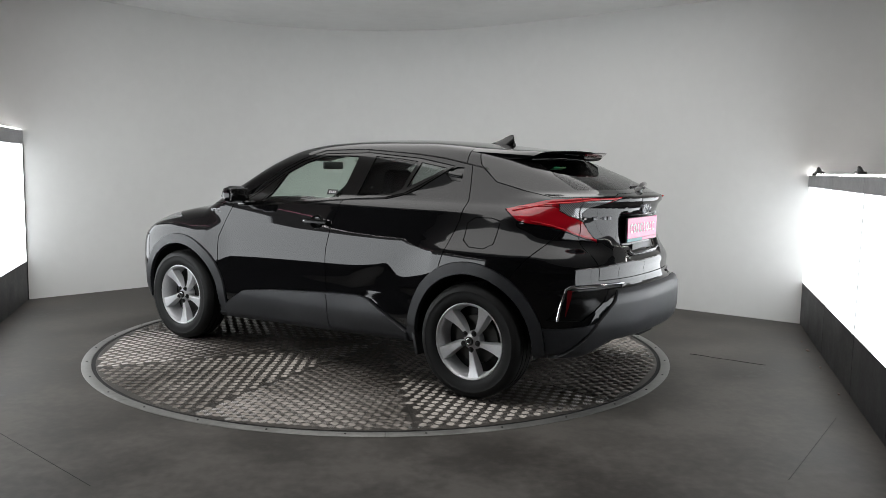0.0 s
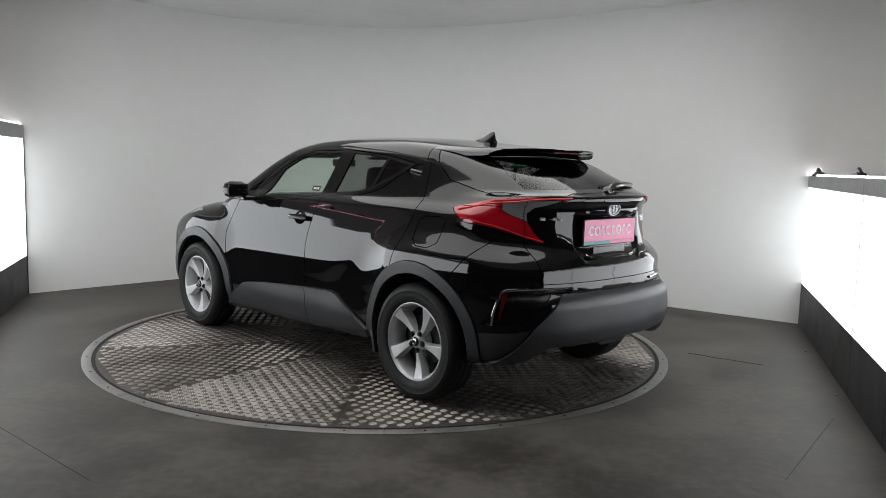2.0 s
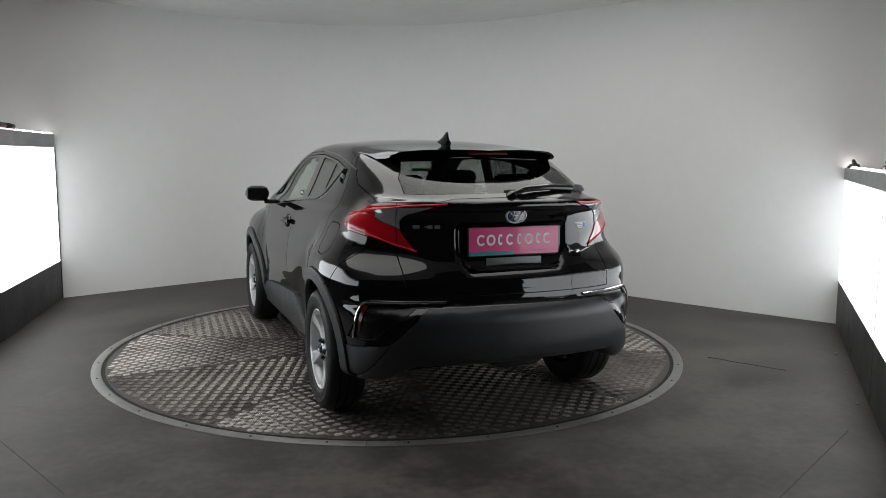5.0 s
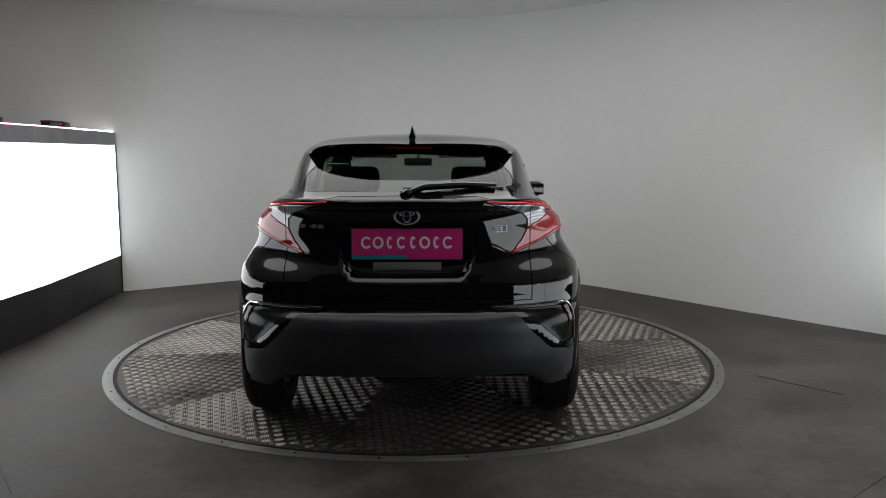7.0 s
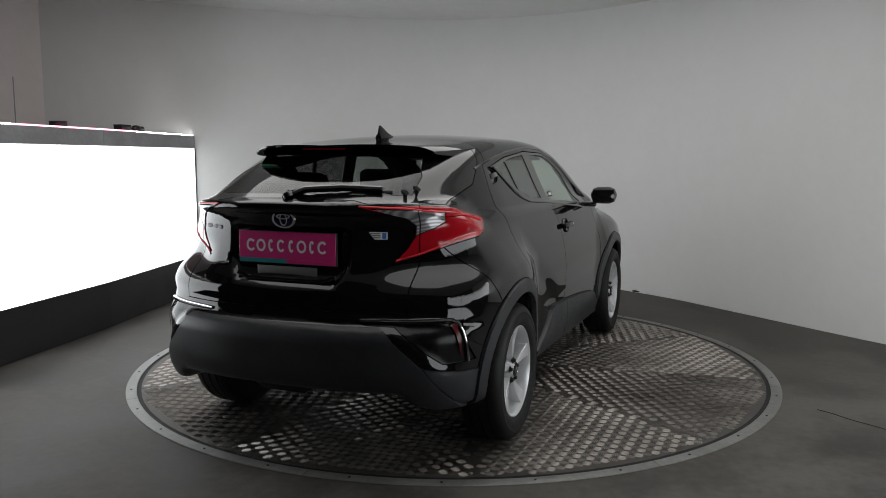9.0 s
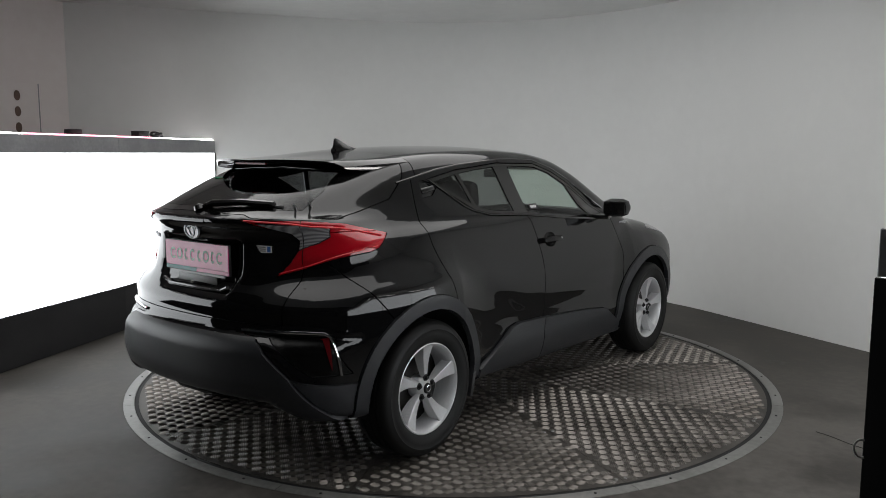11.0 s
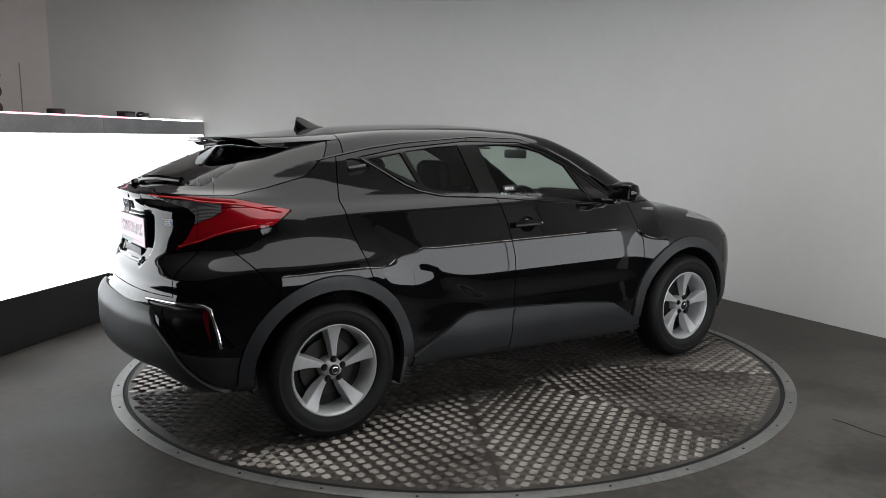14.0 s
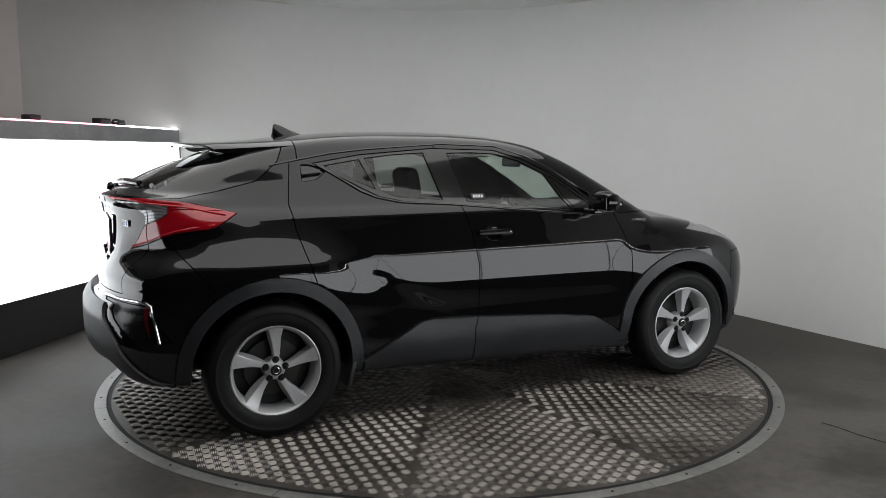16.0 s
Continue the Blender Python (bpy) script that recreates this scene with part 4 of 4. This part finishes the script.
def spoiler():
    bm = bmesh.new()
    rows = []
    N, M = 28, 12
    for i in range(N + 1):
        s = -1 + 2 * i / N
        y = .585 * s
        roof_z = surface_z(-1.135, y) + .002
        te = -1.70 + .17 * abs(s) ** 2.6
        le = -1.132
        ring = []
        for j in range(M + 1):
            t = j / M
            ring.append((le + (te - le) * t, y * (1 - .12 * t ** 2), roof_z - .044 * t * (1 - .5 * abs(s)) - .010 * math.sin(t * math.pi) * (1 - s * s)))
        for j in range(M, -1, -1):
            t = j / M
            thick = .010 + .038 * (1 - t) ** .7
            if t > .95:
                thick = .009
            ring.append((le + (te - le) * t + (.006 if j == M else 0), y * (1 - .12 * t ** 2), ring[j][2] - thick))
        rows.append([bm.verts.new(p) for p in ring])
    n = len(rows[0])
    for p, q in zip(rows, rows[1:]):
        for k in range(n):
            bm.faces.new((p[k], p[(k + 1) % n], q[(k + 1) % n], q[k]))
    bm.faces.new(rows[0])
    bm.faces.new(rows[-1][::-1])
    bmesh.ops.recalc_face_normals(bm, faces=bm.faces[:])
    return bm


sp = under_part("roof_spoiler", spoiler(), paint, "glossy black roof spoiler")
part("brake_light", box_bm(-1.697, -.12, 1.455, -1.685, .12, 1.464), red_dark, sp, smooth=False)


def fin():
    bm = bmesh.new()
    rows = []
    for x, h, w in ((-.92, .002, .006), (-.955, .010, .022), (-1.00, .024, .026), (-1.045, .045, .024), (-1.075, .057, .018), (-1.092, .061, .015), (-1.104, .056, .011), (-1.112, .002, .020)):
        rows.append([bm.verts.new((x, y, 1.536 + z)) for y, z in ((-w, -.02), (-w * .8, h * .25), (-w * .25, h * .8), (0, h), (w * .25, h * .8), (w * .8, h * .25), (w, -.02))])
    for p, q in zip(rows, rows[1:]):
        for k in range(6):
            bm.faces.new((p[k], p[k + 1], q[k + 1], q[k]))
    bm.faces.new(rows[-1])
    bmesh.ops.recalc_face_normals(bm, faces=bm.faces[:])
    return bm


under_part("roof_antenna", fin(), paint, "black shark fin antenna")
# rear wiper lying on the rear window
wiper = under_part("rear_wiper", tube([(-1.99, -.02, 1.252), (-1.985, -.08, 1.275), (-1.945, -.25, 1.283), (-1.89, -.42, 1.275)], .016), gloss_trim, "black rear wiper")
part("wiper_cover", lathe([(0, .034), (.015, .032), (.027, .024), (.030, .0)], 20), gloss_trim, wiper).matrix_basis = pose(-2.0, .0, 1.235, 60)
part("wiper_blade", tube([(-1.955, .02, 1.262), (-1.93, -.2, 1.266), (-1.87, -.46, 1.262)], .009), dark_plastic, wiper)


# ---- badges, plate and trims at the back ----
def surface_x(y, z):
    """The rear surface's x at (y, z)."""
    a, b = -2.35, -1.2
    for _ in range(40):
        m = (a + b) / 2
        if body(np.array([[m, y, z]]))[0] > 0:
            a = m
        else:
            b = m
    return b


def surface_y(x, z):
    a, b = 1.1, .3
    for _ in range(40):
        m = (a + b) / 2
        if body(np.array([[x, m, z]]))[0] > 0:
            a = m
        else:
            b = m
    return b


def on_body(points, lift):
    """Points brought onto the body surface and lifted off it a little."""
    p = settle(np.array(points, float), 12)
    g = slope(p)
    return (p + lift * g / np.linalg.norm(g, axis=1, keepdims=True)).tolist()


plate_x = surface_x(0, 1.0)
holder = under_part("number_plate", box_bm(-.012, -.262, .935, 0, .262, 1.085, .003), dark_plastic, "pink dealer plate with plain white shapes")
holder.location.x = plate_x - .012
part("plate_face", box_bm(-.0155, -.258, .958, -.012, .258, 1.082, .001), pink, holder, "bright pink plate face", smooth=False)
part("plate_strip", box_bm(-.0155, .0, .939, -.012, .258, .957, .0005), teal, holder, "teal strip", smooth=False)
part("plate_strip", box_bm(-.0155, -.258, .939, -.012, -.001, .957, .0005), pink, holder, smooth=False)


def ringed(w, h, t, open_side=0):
    """A rounded ring, h high and w wide, drawn t thick, as a plain shape in place of a letter."""
    bm = bmesh.new()
    n = 24
    o, i = [], []
    for k in range(n + 1 if open_side else n):
        a = math.tau * k / n * (.78 if open_side else 1) + (.7 if open_side else 0)
        o.append(bm.verts.new((-.0018, -w / 2 * math.cos(a), h / 2 * math.sin(a))))
        i.append(bm.verts.new((-.0018, -(w / 2 - t) * math.cos(a), (h / 2 - t) * math.sin(a))))
    m = len(o)
    for k in range(m - 1 if open_side else m):
        bm.faces.new((o[k], o[(k + 1) % m], i[(k + 1) % m], i[k]))
    bmesh.ops.recalc_face_normals(bm, faces=bm.faces[:])
    return bm


for k, (w, op) in enumerate(((.046, 1), (.046, 0), (.026, 1), (.040, 1), (.026, 1), (.046, 0), (.026, 1), (.046, 1))):
    o = part("print", ringed(w * 1.12, .058, .011, op), white_print, holder)
    o.location = (-.0150, .190 - k * .0545, 1.018)
bar = under_part("covered_plate", box_bm(-.004, -.16, .885, 0, .16, .925, .002), grey_bar)
bar.location.x = surface_x(0, .90) - .001

# plain oval badge
bx = surface_x(0, 1.145)
badge = under_part("rear_badge", lathe([(0, .004), (.040, .003)], 40), blue_dark, "chrome oval badge with a dark centre")
badge.matrix_basis = pose(bx - .002, 0, 1.142, 0, 0, 90) @ pose(0, 0, 0, -8) @ Matrix.Diagonal((1.36, 1, .92, 1))
part("badge_rim", lathe([(.037, .002), (.039, .008), (.043, .008), (.046, 0)], 40), satin_silver, badge)
part("badge_bar", lathe([(.026, .004), (.028, .0075), (.032, .0075), (.034, .004)], 28), satin_silver, badge).matrix_basis = Matrix.Diagonal((.42, 1, 1, 1))
part("badge_bar", lathe([(.020, .004), (.022, .0075), (.026, .0075), (.028, .004)], 28), satin_silver, badge).matrix_basis = Matrix.Translation((0, 0, .014)) @ Matrix.Diagonal((1, 1, .5, 1))
# model badge: plain chrome bars
for k, (w, h) in enumerate(((.036, .018), (.014, .005), (.026, .018), (.030, .018))):
    y = .505 - (0, .042, .062, .096)[k]
    o = under_part("badge_bar", box_bm(-.003, -w / 2, -h / 2, .002, w / 2, h / 2, .002), dim_silver)
    o.matrix_basis = pose(surface_x(y, 1.088) - .002, y, 1.088, 0, 0, -17)
y = -.435
st = under_part("emission_sticker", box_bm(-.0012, -.042, -.016, .0008, .042, .016), white_print, "small white sticker with a blue end")
st.matrix_basis = pose(surface_x(y, 1.075) - .002, y, 1.075, 0, 0, 17)
part("sticker_end", box_bm(-.0018, -.036, -.013, .0, -.018, .013), blue_print, st, smooth=False)
for k in range(3):
    part("print_bar", box_bm(-.0016, -.010, -.011 + .009 * k, .0, .036, -.006 + .009 * k), grey_bar, st, smooth=False)
# chrome strip and reflector in each lamp pocket
for s in (1, -1):
    pts = on_body([(-2.07, .395, .712), (-2.05, .5, .717), (-2.02, .6, .719), (-1.96, .70, .718), (-1.91, .765, .715), (-1.895, .790, .700), (-1.885, .80, .66), (-1.87, .81, .60), (-1.86, .82, .525)], .004)
    under_part("chrome_strip", tube([(p[0], s * p[1], p[2]) for p in pts], .0075, 8), chrome, "chrome strip around the reflector")
    rows = []
    for k in range(6):
        z = .700 - .145 * k / 5
        rows.append(on_body([(-1.90, .783 + .022 * k / 5 - .055 * q * (1 - .85 * k / 5), z) for q in (0, .5, 1)], .006))
    grid = [(p[0], s * p[1], p[2]) for r in rows for p in r]
    quads = [(3 * k + q, 3 * k + q + 1, 3 * k + q + 4, 3 * k + q + 3) for k in range(5) for q in range(2)]
    shaped("reflector", grid, quads if s < 0 else [f[::-1] for f in quads], red_dark, car, "dark red reflector")
    o = under_part("parking_sensor", lathe([(0, .004), (.009, .003), (.011, 0)], 16), gloss_trim)
    o.matrix_basis = pose(surface_x(.42, .60) - .006, s * .42, .60, 0, 0, 90)
    # bright light guides in the tail lamp
    for pts, r in (([(-2.06, .385, 1.203), (-2.02, .48, 1.199), (-1.95, .58, 1.197), (-1.88, .66, 1.193), (-1.80, .71, 1.188), (-1.72, .73, 1.179), (-1.60, .75, 1.156), (-1.52, .76, 1.139)], .005),
                   ([(-1.58, .78, 1.080), (-1.68, .77, 1.068), (-1.76, .735, 1.052), (-1.81, .68, 1.030), (-1.86, .61, 1.000), (-1.90, .55, .980), (-1.94, .505, .964)], .0038)):
        under_part("light_guide", tube([(p[0], s * p[1], p[2]) for p in on_body(pts, .006)], r, 6), red_bright, "bright red light guide")
# tailgate grip under the plate and rear undertray
under_part("tailgate_grip", tube([(surface_x(.26 * k / 10, .868) - .006, .26 * k / 10, .868 + .010 * max(abs(k) - 8, 0)) for k in range(-10, 11)], .010, 8), gloss_trim)
under_part("diffuser", extruded([(-.40, .400), (-.17, .390), (-.11, .356), (.11, .356), (.17, .390), (.40, .400), (.40, .43), (-.40, .43)], .20, "x", .004), shell_black, "black lower diffuser").location = (-2.085, 0, 0)

def lettering(text, size, side):
    cu = bpy.data.curves.new("lettering", "FONT")
    cu.body, cu.size, cu.extrude, cu.align_x, cu.align_y = text, size, .0012, "CENTER", "CENTER"
    raw = new("raw_text", cu)
    me = bpy.data.meshes.new_from_object(raw.evaluated_get(bpy.context.evaluated_depsgraph_get()))
    bpy.data.objects.remove(raw)
    me.materials.clear()
    me.materials.append(satin_silver)
    ob = new("wing_lettering", me)
    ob.parent = car
    ob["label"] = "small silver lettering"
    return ob


# ---- door furniture and mirrors ----
for s in (1, -1):
    x, z = -.042, .985
    y = surface_y(x, z)
    h = under_part("door_handle", box_bm(-.108, -.011, -.017, .108, .011, .017, .010), handle_black, "black door handle")
    h.matrix_basis = pose(x, s * (y + .022), z, s * 12, 0, 0)
    part("handle_cup", lathe([(.0, -.008), (.030, -.006), (.040, -.001), (.045, .003), (.047, -.010)], 28), gloss_trim, h).matrix_basis = pose(0, -s * .014, 0) @ Matrix.Diagonal((1.15, s, 1, 1))
    part("key_button", lathe([(0, .003), (.005, .002), (.006, 0)], 12), chrome, h).matrix_basis = pose(.09, s * .011, 0) @ Matrix.Diagonal((1, s, 1, 1))
    x, z = -1.06, 1.325
    h = under_part("rear_grip", box_bm(-.055, -.006, -.016, .05, .006, .012, .005), gloss_trim, "hidden rear door grip")
    h.matrix_basis = pose(x, s * (surface_y(x, z) - .002), z, s * 22, -8, 0)
    m = under_part("door_mirror", box_bm(-.050, -.092, -.058, .070, .092, .062, .050), paint, "black door mirror")
    m.matrix_basis = pose(.63, s * .925, 1.145, 0, 0, s * -8)
    part("mirror_glass", box_bm(-.054, -.074, -.042, -.048, .074, .046, .002), gloss_trim, m)
    part("mirror_base", box_bm(-.03, -.16, -.08, .05, .02, -.045, .012), gloss_trim, m).matrix_basis = pose(.01, -s * .07, 0, 0, 0, 0) @ Matrix.Diagonal((1, s, 1, 1))
    part("indicator", box_bm(.062, -.09, -.02, .080, .07, -.006, .004), clear_lens, m).matrix_basis = Matrix.Diagonal((1, s, 1, 1))
    # wing lettering
    bd = lettering("HYBRID", .032, s)
    bd.matrix_basis = pose(1.0, s * (surface_y(1.0, 1.015) + .001), 1.015, 90 + (-14 if s < 0 else 14) * -s * s, 0, 0 if s < 0 else 180)
    # belt strip under the side windows
    pts = [(-1.03, 1.365), (-.92, 1.30), (-.80, 1.225), (-.72, 1.192), (-.58, 1.162), (-.30, 1.145), (.10, 1.108), (.40, 1.084), (.58, 1.068)]
    under_part("belt_strip", tube([(x, s * (surface_y(x, z) + .001), z) for x, z in pts], .006, 6), gloss_trim)
    pts = [(-1.28, 1.362), (-1.13, 1.392), (-.95, 1.425), (-.75, 1.448), (-.28, 1.479), (.06, 1.469), (.26, 1.410), (.42, 1.338), (.57, 1.245), (.74, 1.13)]
    under_part("roof_seam_strip", tube([(x, s * (surface_y(x, z) - .001), z) for x, z in pts], .006, 6), gloss_trim)

# ---- the cabin ----
cabin = under_part("cabin_floor", box_bm(-1.5, -.68, .30, 1.1, .68, .36), cabin_grey)


def car_seat(x, y, wide, top, rest):
    seat = under_part("seat", box_bm(x - .24, y - wide / 2, .50, x + .26, y + wide / 2, .66, .05), seat_cloth, "dark cloth car seat")
    b = part("backrest", box_bm(-.07, -wide / 2, 0, .07, wide / 2, top, .06), seat_cloth, seat)
    b.matrix_basis = pose(x - .24, y, .60, 0, -16, 0)
    for dy in rest:
        hd = part("headrest", box_bm(-.05, -.13, .06, .05, .13, .24, .045), seat_cloth, seat)
        hd.matrix_basis = pose(x - .24 - .28 * top, y + dy, .58 + top * .96, 0, -10, 0)
        for q in (-.05, .05):
            part("headrest_post", tube([(0, q, 0), (0, q, .09)], .006), chrome, seat).matrix_basis = pose(x - .24 - .28 * top, y + dy, .57 + top * .96, 0, -10, 0)


car_seat(.02, .37, .46, .55, (0,))
car_seat(.02, -.37, .46, .55, (0,))
car_seat(-.86, 0, 1.18, .54, (-.36, .36))
dash = under_part("dashboard", box_bm(.52, -.68, .72, 1.02, .68, 1.03, .05), cabin_grey, "dark dashboard")
part("dash_hood", box_bm(.50, -.52, .96, .75, -.20, 1.06, .03), cabin_grey, dash)
part("dash_screen", box_bm(.50, -.10, .98, .52, .12, 1.10, .008), gloss_trim, dash)
sw = under_part("steering_wheel", lathe([(.175, -.012), (.187, 0), (.175, .012), (.163, 0), (.175, -.012)], 36), cabin_grey)
sw.matrix_basis = pose(.36, -.37, 1.00, 0, 0, 90) @ pose(0, 0, 0, -22)
part("wheel_hub", box_bm(-.07, -.02, -.05, .07, .02, .05, .015), cabin_grey, sw)
for a in (0, 180, 270):
    part("wheel_spoke", box_bm(.05, -.008, -.018, .17, .008, .018, .005), cabin_grey, sw).matrix_basis = pose(0, 0, 0, 0, a, 0)
im = under_part("inside_mirror", box_bm(.52, -.11, 1.335, .55, .11, 1.395, .012), cabin_grey, "rear view mirror")
part("mirror_stem", tube([(.55, 0, 1.38), (.58, 0, 1.42)], .01), cabin_grey, im)
for s in (1, -1):
    under_part("sun_visor", box_bm(.16, -.17, -.008, .33, .17, .008, .006), lining).matrix_basis = pose(.12, s * .33, 1.462, 0, 10, 0)
under_part("roof_lining", box_bm(-1.15, -.50, 1.475, .25, .50, 1.485), lining)
under_part("parcel_shelf", box_bm(-1.75, -.55, 1.07, -1.15, .55, 1.09, .008), cabin_grey)
card = under_part("red_card", box_bm(.60, -.12, 1.032, .80, .16, 1.037), red_print, "red card on the dashboard")
# stickers inside the glass
tk = under_part("window_sticker", box_bm(-.001, -.055, -.022, .001, .055, .022), green_print, "green and red window sticker")
tk.matrix_basis = pose(surface_x(.36, 1.372) + .030, .36, 1.372, 0, -66, -12)
part("sticker_half", box_bm(-.0018, -.050, .0, .0, .0, .018), red_print, tk, smooth=False)
for x, y, z in ((-1.98, -.50, 1.262), (-1.945, -.53, 1.275)):
    o = under_part("round_sticker", lathe([(0, .001), (.030, .001)], 24), satin_silver, "oval silver sticker")
    o.matrix_basis = pose(surface_x(y, z) - .001, y, z, -20, 0, 60) @ Matrix.Diagonal((1.1, 1, .5, 1))
for s in (1, -1):
    o = under_part("door_sticker", box_bm(-.045, -.001, -.018, .045, .001, .018), dark_plastic, "small black sticker with white bars")
    o.matrix_basis = pose(-.10, s * (surface_y(-.10, 1.185) + .0005), 1.185, s * 25, 0, 0)
    for k in range(4):
        part("print_bar", box_bm(-.032 + .017 * k, -.002, -.009, -.021 + .017 * k, .002, .009), white_print, o, smooth=False)

car.location.z = .005


def motions():
    turns = [(0, 141.64), (1.5, 132.71), (3, 123.92), (5.5, 108.67), (7, 99.39), (9, 86.45), (11.5, 70.94), (14, 56.02), (16, 44.29)]
    walk(car, [(t, pose(0, 0, .005, 0, 0, a)) for t, a in turns])
    walk(turntable, [(t, pose(0, 0, 0, 0, 0, a)) for t, a in turns])


motions()
